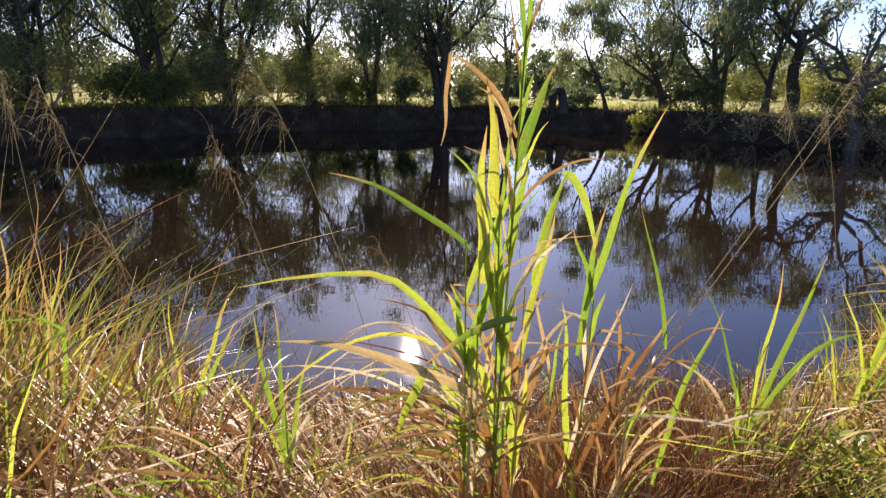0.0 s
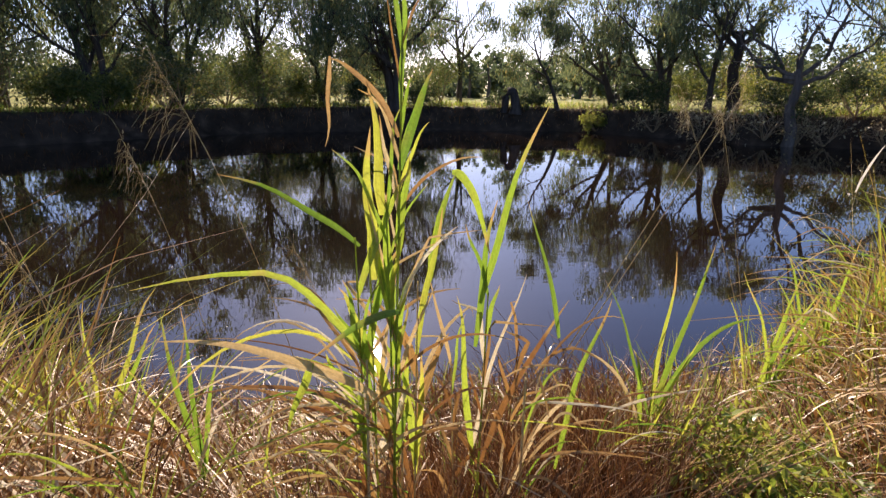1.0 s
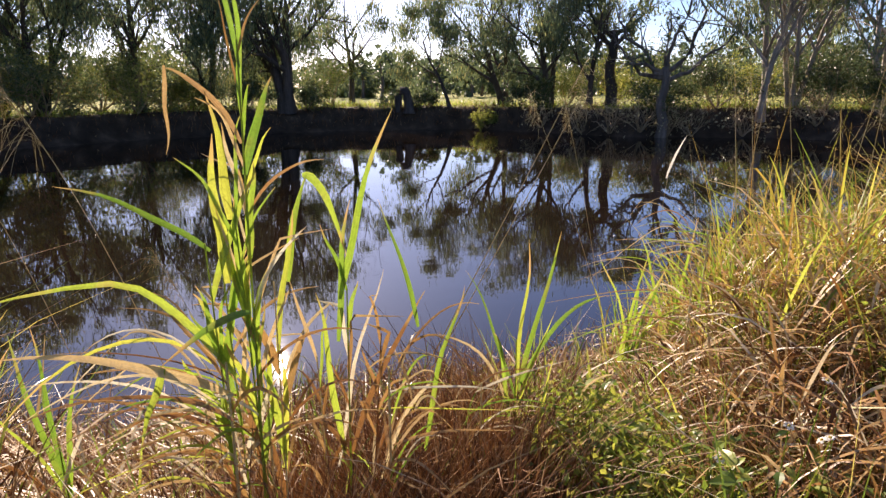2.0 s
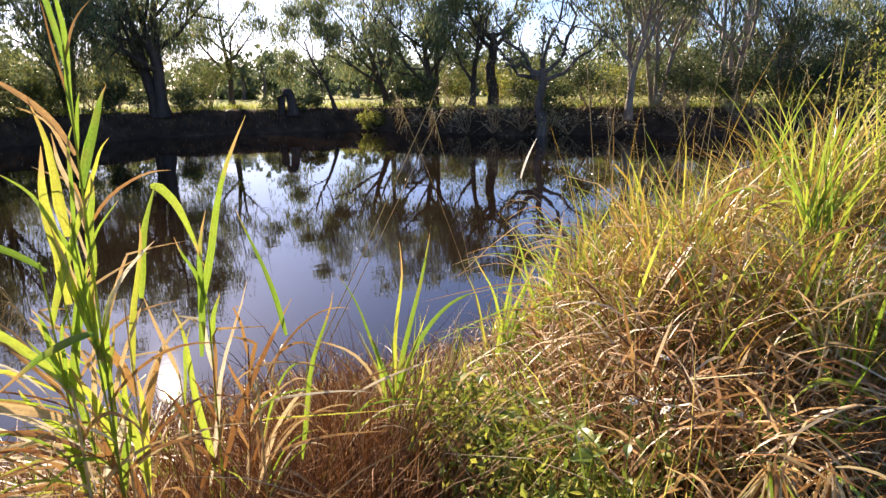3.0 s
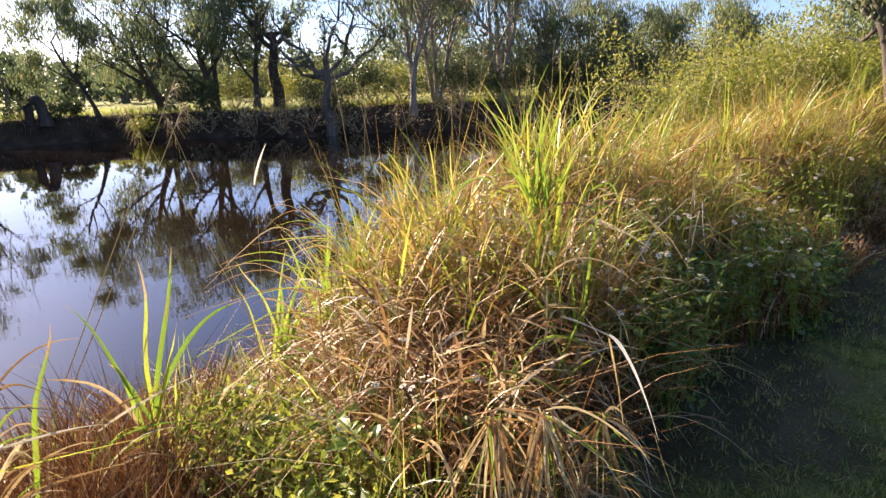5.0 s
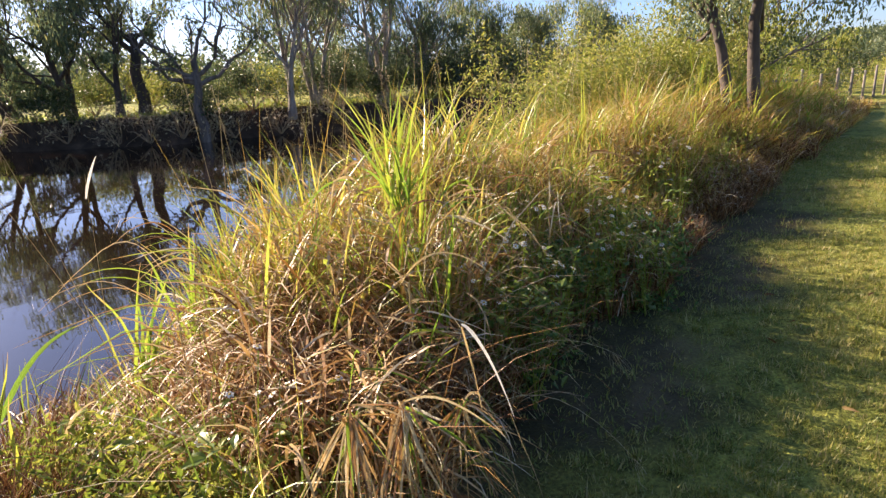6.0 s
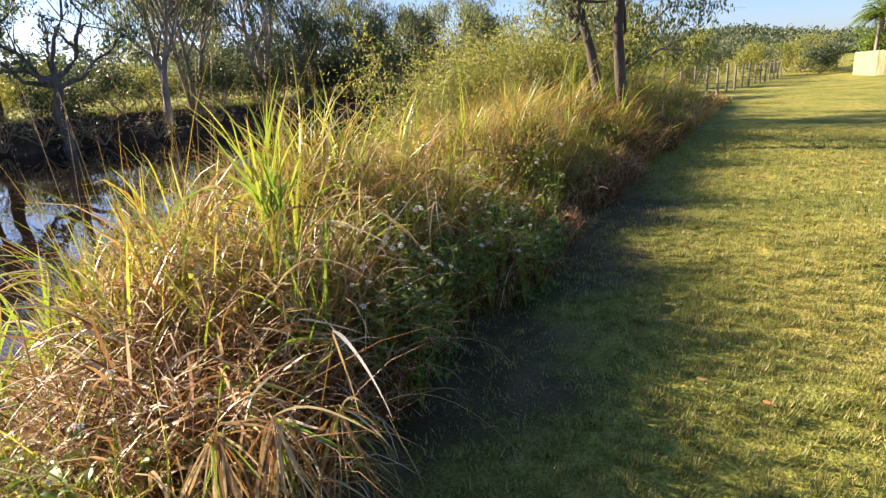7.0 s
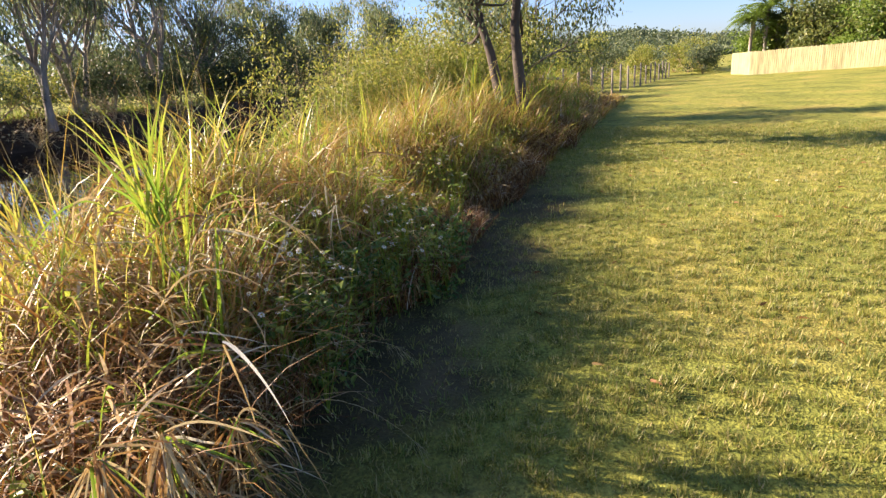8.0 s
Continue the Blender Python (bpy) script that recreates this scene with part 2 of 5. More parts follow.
def tubes(lines, sides=5):
    """Tapered round branches from (places, radii)."""
    vs, fs, k = [], [], 0
    ang = np.arange(sides) * 2 * math.pi / sides
    for pts, rad in lines:
        pts, rad = np.asarray(pts, float), np.asarray(rad, float)
        d = np.gradient(pts, axis=0)
        d /= np.linalg.norm(d, axis=1)[:, None] + 1e-9
        ref = np.where(np.abs(d[:, 2:3]) > 0.9, np.array([[1.0, 0, 0]]), np.array([[0, 0, 1.0]]))
        u = np.cross(d, ref)
        u /= np.linalg.norm(u, axis=1)[:, None] + 1e-9
        w = np.cross(d, u)
        ring = pts[:, None] + rad[:, None, None] * (u[:, None] * np.cos(ang)[None, :, None] + w[:, None] * np.sin(ang)[None, :, None])
        n = len(pts)
        vs.append(ring.reshape(-1, 3))
        i, j = np.meshgrid(np.arange(n - 1), np.arange(sides), indexing="ij")
        a = k + i * sides + j
        b = k + i * sides + (j + 1) % sides
        fs.append(np.stack([a, b, b + sides, a + sides], -1).reshape(-1, 4))
        k += n * sides
    return np.concatenate(vs), np.concatenate(fs)


def leaf_cards(rng, places, size, width, droop):
    """Small pointed leaves, each four-cornered and hanging by the given amount."""
    n = len(places)
    ax = rng.normal(0, 1, (n, 3))
    ax /= np.linalg.norm(ax, axis=1)[:, None]
    ax = ax * (1 - droop) + np.array([0, 0, -1.0]) * droop
    ax /= np.linalg.norm(ax, axis=1)[:, None] + 1e-9
    sd = np.cross(ax, rng.normal(0, 1, (n, 3)))
    sd /= np.linalg.norm(sd, axis=1)[:, None] + 1e-9
    ln = size * rng.uniform(0.6, 1.3, n)[:, None]
    wd = width * rng.uniform(0.7, 1.3, n)[:, None]
    p = np.asarray(places)
    bend = np.cross(ax, sd) * wd * 0.5
    v = np.stack([p, p + ax * ln * 0.45 + sd * wd + bend, p + ax * ln, p + ax * ln * 0.45 - sd * wd + bend], 1).reshape(-1, 3)
    b = np.arange(n) * 4
    return v, np.stack([b, b + 1, b + 2, b + 3], 1)


# ---- the lie of the land ----
WATER_Z = -0.27


def smooth01(t):
    t = np.clip(t, 0, 1)
    return t * t * (3 - 2 * t)


def near_edge(x):
    return 3.35 + 0.12 * np.sin(x * 1.3) + 0.35 * smooth01((x - 3.5) / 4) + 0.09 * np.maximum(0, x - 7) + 0.25 * np.sin(x * 0.31)


FAR_X = [-70, -30, -16, -11.5, -8.8, -3.6, 0, 3.5, 8.0, 10.3, 12.3, 16.5, 21, 30]
FAR_Y = [14, 15, 16.0, 18.2, 21.5, 25.2, 26.2, 26.8, 26.2, 23.0, 20.2, 17.6, 14.0, 11]


def far_edge(x):
    return np.interp(x, FAR_X, FAR_Y) + 0.25 * np.sin(x * 0.9) + 0.15 * np.sin(x * 2.3 + 1)


def ripple2(x, y, f, s):
    return np.sin(x * f + s) * np.cos(y * f * 1.13 + s * 2.1) + 0.5 * np.sin(x * f * 2.3 + y * f * 1.7 + s)


def pond_depth(x, y):
    """How far inside the pond a place is; negative outside."""
    return np.minimum(np.minimum(y - near_edge(x), far_edge(x) - y), (20.5 - x) * 0.8)


def ground_z(x, y):
    x, y = np.asarray(x, float), np.asarray(y, float)
    d = pond_depth(x, y)
    high = 0.68 * smooth01((y - 7) / 8)
    lawn = -0.014 * np.clip(x - 12, 0, 45) + 0.034 * np.clip(-y - 5, 0, 40)
    lawn = np.where(y < 8, lawn * smooth01((8 - y) / 6), 0)
    out = -d
    wide = 1.2 + 0.5 * smooth01((8 - y) / 4)
    z = WATER_Z + (high - WATER_Z) * smooth01(out / wide) + lawn
    z = z + 0.03 * ripple2(x, y, 1.7, 0.4) * smooth01(out / 1.5) * smooth01((y - 6) / 6)
    z = z + 0.012 * ripple2(x, y, 2.9, 1.0) * smooth01(out / 1.5) + 0.005 * ripple2(x, y, 9.0, 2.0)
    z = z + 0.05 * ripple2(x, y, 3.3, 0.3) * smooth01(out / 0.5) * (1 - smooth01(out / 1.6)) * smooth01((y - 8) / 4)
    return np.where(d > 0, WATER_Z - np.minimum(1.2, d * 0.6), z)


def axis(lo, hi, marks):
    """Grid lines, close together where the camera walks and wide far off."""
    out, v = [], lo
    while v < hi:
        out.append(v)
        gap = max(0.0, max(marks[0] - v, v - marks[1]))
        v += 0.15 + 0.055 * gap
    out.append(hi)
    return np.array(out)


def build_ground():
    xs, ys = axis(-700, 700, (-5, 12)), axis(-700, 700, (-4, 5))
    ys = np.unique(np.concatenate([ys, np.arange(13, 30, 0.25)]))
    gx, gy = np.meshgrid(xs, ys, indexing="ij")
    gz = ground_z(gx, gy)
    nx, ny = gx.shape
    i, j = np.meshgrid(np.arange(nx - 1), np.arange(ny - 1), indexing="ij")
    a = (i * ny + j).ravel()
    me = mesh_of("ground", np.stack([gx, gy, gz], -1).reshape(-1, 3), np.stack([a, a + ny, a + ny + 1, a + 1], 1), TURF, True)
    d = pond_depth(gx, gy).ravel()
    reach = np.where(gy.ravel() > 8, 1.6, 2.2)
    bare = 1 - smooth01((-d - reach + 0.5) / 0.9 + 0.25 * ripple2(gx, gy, 2.1, 0.7).ravel())
    # soil under thin turf by the long grass, darkened also to paint its shade
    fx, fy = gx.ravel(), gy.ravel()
    worn_shaded = smooth01((fy - 0.12 + 0.3 * ripple2(gx, gy, 3.1, 1.7).ravel()) / 0.75) * smooth01((fx - 1.5) / 0.8) * smooth01((12 - fx) / 4) * (fy < 5)
    bare = np.maximum(bare, 0.85 * worn_shaded)
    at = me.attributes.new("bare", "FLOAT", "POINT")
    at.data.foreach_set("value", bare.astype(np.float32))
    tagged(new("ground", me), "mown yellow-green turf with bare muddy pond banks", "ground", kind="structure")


build_ground()


def build_water():
    xs = np.linspace(-72, 21.5, 60)
    v, f = [], []
    for x in xs:
        v += [(x, near_edge(x) - 0.25, WATER_Z), (x, far_edge(x) + 0.25, WATER_Z)]
    for i in range(len(xs) - 1):
        f.append((2 * i, 2 * i + 2, 2 * i + 3, 2 * i + 1))
    tagged(new("pond_water", mesh_of("pond_water", np.array(v), np.array(f), WATER)), "still dark brown pond water mirroring trees and sky", "pond", kind="structure")


build_water()


# ---- trees ----
def grow(rng, lines, tips, p, d, length, r, level, levels, wob, up, kids, spread, low=0.3):
    n = 7 if level < 2 else 5
    pts, rad = [p.copy()], [r]
    for i in range(n):
        d = d + rng.normal(0, wob, 3) + np.array([0, 0, up])
        d = d / np.linalg.norm(d)
        p = p + d * length / n
        pts.append(p.copy())
        rad.append(r * (1 - 0.65 * (i + 1) / n))
    lines[level].append((pts, rad))
    if level == levels:
        tips += pts[1:]
        return
    if level == levels - 1:
        tips += pts[4:]
    k = kids[level]
    for c in range(k):
        s = 0.3 + 0.7 * (c + rng.uniform(0.2, 0.8)) / k if level else low + (1 - low) * (c + 0.7) / k
        i = min(n, max(1, int(round(s * n))))
        a = c * 2.4 + rng.uniform(0, 1.2)
        side = np.cross(d, [math.cos(a), math.sin(a), 0.3])
        side /= np.linalg.norm(side) + 1e-9
        t = rng.uniform(0.7, 1.15) * spread
        nd = d * math.cos(t) + side * math.sin(t)
        grow(rng, lines, tips, np.array(pts[i]), nd, length * rng.uniform(0.5, 0.72), rad[i] * 0.65, level + 1, levels, wob * 1.25, up * 0.6, kids, spread, low)


def thinned(lines):
    """The same thin branches with fewer joints."""
    return [([p[0], p[len(p) // 2], p[-1]], [r[0], r[len(r) // 2], r[-1]]) for p, r in lines]


def leaf_clumps(rng, tips, leaves, clumps, cloud, hang):
    """Leaf places in separate clumps round some of the twig ends, with hanging strands below them."""
    c = tips[rng.randint(0, len(tips), clumps)]
    size = cloud * rng.uniform(0.45, 1.5, clumps)
    k = rng.choice(clumps, leaves, p=size ** 1.5 / np.sum(size ** 1.5))
    at = c[k] + rng.normal(0, 1, (leaves, 3)) * size[k][:, None] * np.array([1, 1, 0.75])
    strand = rng.uniform(0, 1, clumps) ** 2 * hang
    sway = rng.normal(0, 0.3, (clumps, 2))
    s = rng.uniform(0, 1, leaves) ** 1.4
    at[:, 2] -= s * strand[k]
    at[:, :2] += sway[k] * (s * strand[k])[:, None] * 0.35
    return at


def make_tree(name, label, x, y, height, seed, stems=1, lean=(0, 0), radius=0.14, leaves=6000, leaf=(0.19, 0.026), droop=0.68,
              bark=BARK, foliage=GUM, kids=(6, 4, 4), spread=0.85, wob=0.10, up=0.06, cloud=0.22, category="tree", first=0.62, sink=0.08, low=0.25, hang=0.7, each=170):
    rng = np.random.RandomState(seed)
    top = new(name)
    z0 = float(ground_z(x, y)) - sink
    top.location = (x, y, z0)
    lines, tips = [[], [], [], []], []
    for s in range(stems):
        a = seed + s * 2 * math.pi / max(stems, 1)
        off = 0.0 if stems == 1 else 0.22 * height / 8
        d = np.array([lean[0] + off * 0.9 * math.cos(a), lean[1] + off * 0.9 * math.sin(a), 1.0])
        grow(rng, lines, tips, np.array([0.06 * math.cos(a) * (stems > 1), 0.06 * math.sin(a) * (stems > 1), 0.0]), d / np.linalg.norm(d),
             height * first * rng.uniform(0.85, 1.1), radius * rng.uniform(0.8, 1.1), 0, len(kids), wob * 0.6, up, kids, spread, low)
    for pts, rad in lines[0]:
        rad[0] *= 1.5
        part("trunk", mesh_of("trunk", *tubes([(pts, rad)], 9), bark, True), top)
    for limb in lines[1]:
        part("limb", mesh_of("limb", *tubes([limb], 6), bark, True), top)
    if lines[2]:
        v = [tubes(thinned(lines[2]), 4)]
        if lines[3]:
            v.append(tubes(thinned(lines[3]), 3))
        tagged(part("twiggery", mesh_of("twiggery", *joined(v), bark, True), top), kind="stuff")
    if leaves:
        tips = np.array(tips)
        at = leaf_clumps(rng, tips, leaves, int(leaves / each) + 8, cloud, hang)
        at[:, 2] = np.maximum(at[:, 2], 0.35)
        tagged(part("crown", mesh_of("crown", *leaf_cards(rng, at, leaf[0], leaf[1], droop), foliage), top), kind="stuff")
    return tagged(top, label, category)


GUMLAB = "tall grey-barked gum tree with drooping dark leaves"
make_tree("gum_tree", "stout gum tree with a dense drooping crown on the bank", 0.6, 27.6, 7.4, 3, stems=3, radius=0.26, leaves=26000, leaf=(0.2, 0.023), low=0.2, hang=2.6, bark=DARKBARK, cloud=0.27, spread=1.0)
for k, (x, y, h, st, lv) in enumerate([(-2.6, 28.2, 7.2, 2, 4500), (-5.0, 26.8, 7.2, 2, 5500), (-7.9, 25.2, 7.8, 3, 13000), (-9.7, 22.9, 7.0, 2, 13000),
                                       (-12.4, 20.2, 7.4, 3, 13000), (-15.2, 19.2, 6.8, 2, 10000), (-10.5, 28.5, 7.4, 2, 2200), (-14, 24.5, 7.2, 2, 2200), (3.6, 30.5, 5.6, 1, 2500)]):
    make_tree("gum_tree", GUMLAB, x, y, h, 20 + k, stems=st, radius=0.16, leaves=int(lv * 1.4), leaf=(0.2, 0.023), low=0.14 if x < -6 else 0.28, hang=3.0 if x < -7 else 2.2, foliage=DARKLEAF if k % 3 == 1 and x < -7 else GUM, bark=DARKBARK, cloud=0.25)
make_tree("leaning_sapling", "slender leaning gum sapling with sparse leaves", 7.7, 27.4, 5.6, 41, lean=(-0.22, 0.05), radius=0.11, leaves=7000, leaf=(0.19, 0.023), wob=0.16, kids=(5, 4, 3), bark=DARKBARK, low=0.4)
for k, (x, y, h, st, lv, ln) in enumerate([(10.2, 27.2, 6.4, 2, 6500, (-0.14, 0)), (11.4, 24.8, 6.0, 2, 5500, (-0.1, 0)), (12.2, 22.8, 5.4, 1, 2600, (0.02, 0))]):
    make_tree("gum_tree", "dark-leaved gum tree leaning over the far bank", x, y, h, 50 + k, stems=st, lean=ln, radius=0.16, leaves=int(lv * 1.4), leaf=(0.2, 0.023), foliage=GUM, bark=DARKBARK, low=0.22, cloud=0.25)


def make_fork(name, label, x, y, trunk, radius, limbs, seed, leaves, bark, curl=0.25, foliage=GUM, subs=6, leaf=(0.18, 0.028), clear=0.0, bare=3):
    """A crooked tree: a bole, then limbs given by heading, first and last tilt from upright (degrees) and length."""
    rng = np.random.RandomState(seed)
    top = new(name)
    top.location = (x, y, float(ground_z(x, y)) - 0.1)
    n = 7
    pts = np.array([(0.06 * math.sin(k * 1.3), 0.06 * math.cos(k * 1.7), trunk * k / n) for k in range(n + 1)])
    part("trunk", mesh_of("trunk", *tubes([(pts, radius * np.linspace(1.5, 0.85, n + 1))], 9), bark, True), top)
    twigs, tips = [], []
    for az, t0, t1, ln in limbs:
        p, m = pts[-1] - np.array([0, 0, rng.uniform(0, 0.25) * trunk]), 10
        line = [p.copy()]
        for i in range(m):
            t = radians(t0 + (t1 - t0) * i / m) + rng.normal(0, curl)
            a = radians(az) + rng.normal(0, curl)
            p = p + np.array([math.sin(t) * math.cos(a), math.sin(t) * math.sin(a), math.cos(t)]) * ln / m
            line.append(p.copy())
        rad = radius * 0.62 * np.linspace(1, 0.22, m + 1)
        part("limb", mesh_of("limb", *tubes([(line, rad)], 7), bark, True), top)
        for k in range(subs):
            i = rng.randint(bare, m + 1)
            q, d = line[i].copy(), line[i] - line[i - 1]
            d = d / np.linalg.norm(d) + rng.normal(0, 0.7, 3)
            br = [q.copy()]
            for j in range(6):
                d = d / np.linalg.norm(d) + rng.normal(0, 0.35, 3) + np.array([0, 0, 0.08])
                q = q + d / np.linalg.norm(d) * ln * 0.06
                br.append(q.copy())
            twigs.append((br, rad[i] * np.linspace(0.55, 0.12, 7)))
            tips += br[3:]
        tips += line[-2:]
    tagged(part("twiggery", mesh_of("twiggery", *tubes(twigs, 5), bark, True), top), kind="stuff")
    tips = np.array(tips)
    at = leaf_clumps(rng, tips[tips[:, 2] > clear], leaves, int(leaves / 90) + 8, 0.2, 0.7)
    tagged(part("crown", mesh_of("crown", *leaf_cards(rng, at, leaf[0], leaf[1], 0.5), foliage), top), kind="stuff")
    return tagged(top, label, "tree")


make_fork("forked_tree", "crooked forked tree with a nearly bare top", 13.1, 22.8, 3.0, 0.17, [(147, 45, 5, 3.2), (-33, 40, 15, 3.0), (100, 60, 60, 1.6), (-60, 65, 50, 1.5)], 61, 4500, DARKBARK, 0.2)
make_fork("dead_tree", "dead grey tree with curling bare branches", 13.3, 19.4, 2.5, 0.135, [(147, 55, 5, 3.4), (140, 70, 20, 2.8), (-20, 15, 8, 3.4), (-33, 50, 0, 3.4), (-40, 70, 30, 2.8), (150, 70, 100, 1.6), (60, 40, 20, 2.6)], 64, 900, BARK, 0.26, subs=9)
for k, (x, y, h, st, lv) in enumerate([(16.6, 18.6, 7.2, 2, 4500), (18.2, 19.0, 7.4, 3, 5500), (20.6, 17.6, 7.2, 3, 5500), (23.2, 17.5, 5.6, 3, 4500), (26.5, 16.4, 4.6, 2, 6000), (29.5, 15.0, 4.0, 2, 5500), (22.5, 22.5, 6.4, 2, 6000), (33, 13.5, 4.0, 2, 5500)]):
    make_tree("gum_tree", "pale-trunked gum tree with loose grey-green leaves", x, y, h, 70 + k, stems=st, radius=0.13, leaves=int(lv * 1.3), leaf=(0.2, 0.023), bark=PALEBARK, spread=0.68, low=0.3, cloud=0.25, hang=1.0)
make_fork("twin_trunk_tree", "twin-trunked rough-barked tree standing in the long grass", 12.7, 1.95, 0.4, 0.2,
          [(88, 26, 20, 4.2), (75, 4, 6, 4.6)], 97, 8000, DARKBARK, 0.2, GUM, 34, (0.13, 0.02), 2.3, 5)
make_tree("gum_tree", "small gum tree beside the fence line", 18.2, 3.3, 3.7, 98, stems=2, radius=0.11, leaves=7000, leaf=(0.13, 0.022), bark=BARK, foliage=OLIVE, first=0.7, low=0.4)


# ---- shrubs ----
def make_shrub(x, y, height, seed, foliage, label, leaves=2600, leaf=(0.12, 0.03), wide=0.9, name="shrub", stems=5, bark=TWIG):
    rng = np.random.RandomState(seed)
    top = new(name)
    top.location = (x, y, float(ground_z(x, y)) - 0.05)
    lines, tips = [[], [], []], []
    for s in range(stems):
        a = s * 2 * math.pi / stems + rng.uniform(0, 1)
        d = np.array([math.cos(a) * wide, math.sin(a) * wide, 1.0]) * rng.uniform(0.8, 1.2)
        grow(rng, lines, tips, np.zeros(3), d / np.linalg.norm(d), height * 0.75 * rng.uniform(0.7, 1.1), 0.02 + height * 0.006, 0, 2, 0.16, 0.03, (5, 4), 0.8)
    for stem in lines[0]:
        part("stem", mesh_of("stem", *tubes([stem], 5), bark, True), top)
    tagged(part("twiggery", mesh_of("twiggery", *tubes(thinned(lines[1] + lines[2]), 3), bark, True), top), kind="stuff")
    if leaves:
        tips = np.array(tips)
        at = tips[rng.randint(0, len(tips), leaves)] + rng.normal(0, 0.07 * height, (leaves, 3))
        at[:, 2] = np.abs(at[:, 2])
        tagged(part("foliage", mesh_of("foliage", *leaf_cards(rng, at, leaf[0], leaf[1], 0.2), foliage), top), kind="stuff")
    return tagged(top, label, "shrub")


YSH = "sunlit yellow-green shrub at the edge of the field"
for k, (x, y, h) in enumerate([(-9.5, 27.5, 2.6), (-6.8, 28.2, 2.4), (-4.4, 29.0, 2.2), (-2.0, 30.5, 2.4), (-11.6, 25.0, 2.2), (2.6, 29.5, 2.0), (13.6, 23.4, 2.1), (15.4, 22.2, 2.0), (12.4, 25.2, 1.8), (17.6, 20.6, 1.9), (-14, 22.0, 2.4)]):
    make_shrub(x, y, h, 200 + k, OLIVE if k % 3 else WATTLE, YSH, leaves=3600, leaf=(0.11, 0.02))
for k, (x, y, h) in enumerate([(14.0, 20.2, 1.6), (15.6, 19.6, 1.6), (18.8, 18.2, 1.8), (20.4, 16.6, 1.6), (22.6, 15.4, 1.8), (24.8, 14.4, 2.2), (10.4, 24.2, 1.2), (27.5, 13.6, 2.4), (1.4, 28.2, 1.4), (-1.0, 27.2, 1.3), (19.6, 19.4, 2.4), (21.4, 19.0, 2.6), (23.2, 19.4, 2.6), (25.2, 18.2, 2.8), (27.2, 17.4, 2.8), (29.4, 16.6, 2.8), (31.5, 15.4, 2.8), (33.5, 14.2, 2.8), (24.2, 16.0, 2.0), (22.0, 16.6, 1.8), (30.0, 13.6, 2.4), (35.5, 13.4, 3.0)]):
    make_shrub(x, y, h, 230 + k, DARKLEAF, "dark green shrub crowding the far pond bank", leaves=2800, leaf=(0.12, 0.024))
for k in range(17):
    rng = np.random.RandomState(1300 + k)
    x = -18 + 16 * (k + rng.uniform(0, 0.9)) / 17
    make_shrub(x, float(far_edge(x)) + rng.uniform(1.3, 3.2), rng.uniform(1.2, 3.0), 1330 + k, (GUM, OLIVE)[k % 2], "leafy undergrowth beneath the gum trees", leaves=3000, leaf=(0.13, 0.025))
make_shrub(8.9, 25.5, 0.75, 251, WATTLE, "small bright shrub growing out of the mud bank", leaves=1500, leaf=(0.09, 0.02))
for k, (x, y, h) in enumerate([(12.0, 20.6, 1.7), (12.8, 19.9, 1.5), (11.4, 21.6, 1.4), (10.4, 23.2, 1.0), (14.4, 19.2, 1.3), (15.8, 18.4, 1.2), (17.6, 17.2, 1.3), (19.2, 15.8, 1.2), (13.6, 19.5, 1.2)]):
    make_shrub(x, y, h, 255 + k, STRAW, "tangle of bare dry twigs hanging over the bank", leaves=120, stems=9, name="dry_brush")
for k, (x, y, h) in enumerate([(12.2, 5.0, 2.5), (13.6, 4.5, 2.9), (15.8, 4.0, 2.4), (15.0, 5.6, 3.0), (14.2, 4.0, 2.0), (16.8, 5.0, 2.6)]):
    make_shrub(x, y, h, 270 + k, WATTLE, "tall yellow-green shrub among the long grass", leaves=11500, leaf=(0.085, 0.016), wide=0.5)


def make_stump():
    """A hollow, leaning stump with a bent broken limb."""
    top = new("stump")
    top.location = (5.8, 27.2, float(ground_z(5.8, 27.2)) - 0.05)
    part("bole", mesh_of("bole", *tubes([([(0, 0, 0), (0.02, 0, 0.3), (-0.05, 0, 0.7), (-0.12, 0, 1.0), (-0.14, 0, 1.12)], [0.32, 0.22, 0.2, 0.17, 0.05])], 9), DARKBARK, True), top)
    part("broken_limb", mesh_of("broken_limb", *tubes([([(-0.1, 0, 0.92), (-0.3, 0, 0.98), (-0.47, 0, 0.72), (-0.46, 0, 0.4), (-0.5, 0, 0.05)], [0.22, 0.2, 0.18, 0.15, 0.12])], 8), DARKBARK, True), top)
    tagged(top, "dark weathered stump with a bent broken limb", "stump")


make_stump()
for k, (x, y, h) in enumerate([(5.2, 27.6, 0.8), (6.4, 27.4, 0.7), (6.9, 27.9, 0.6)]):
    make_shrub(x, y, h, 290 + k, DARKLEAF, "low dark scrub beside the stump", leaves=700)


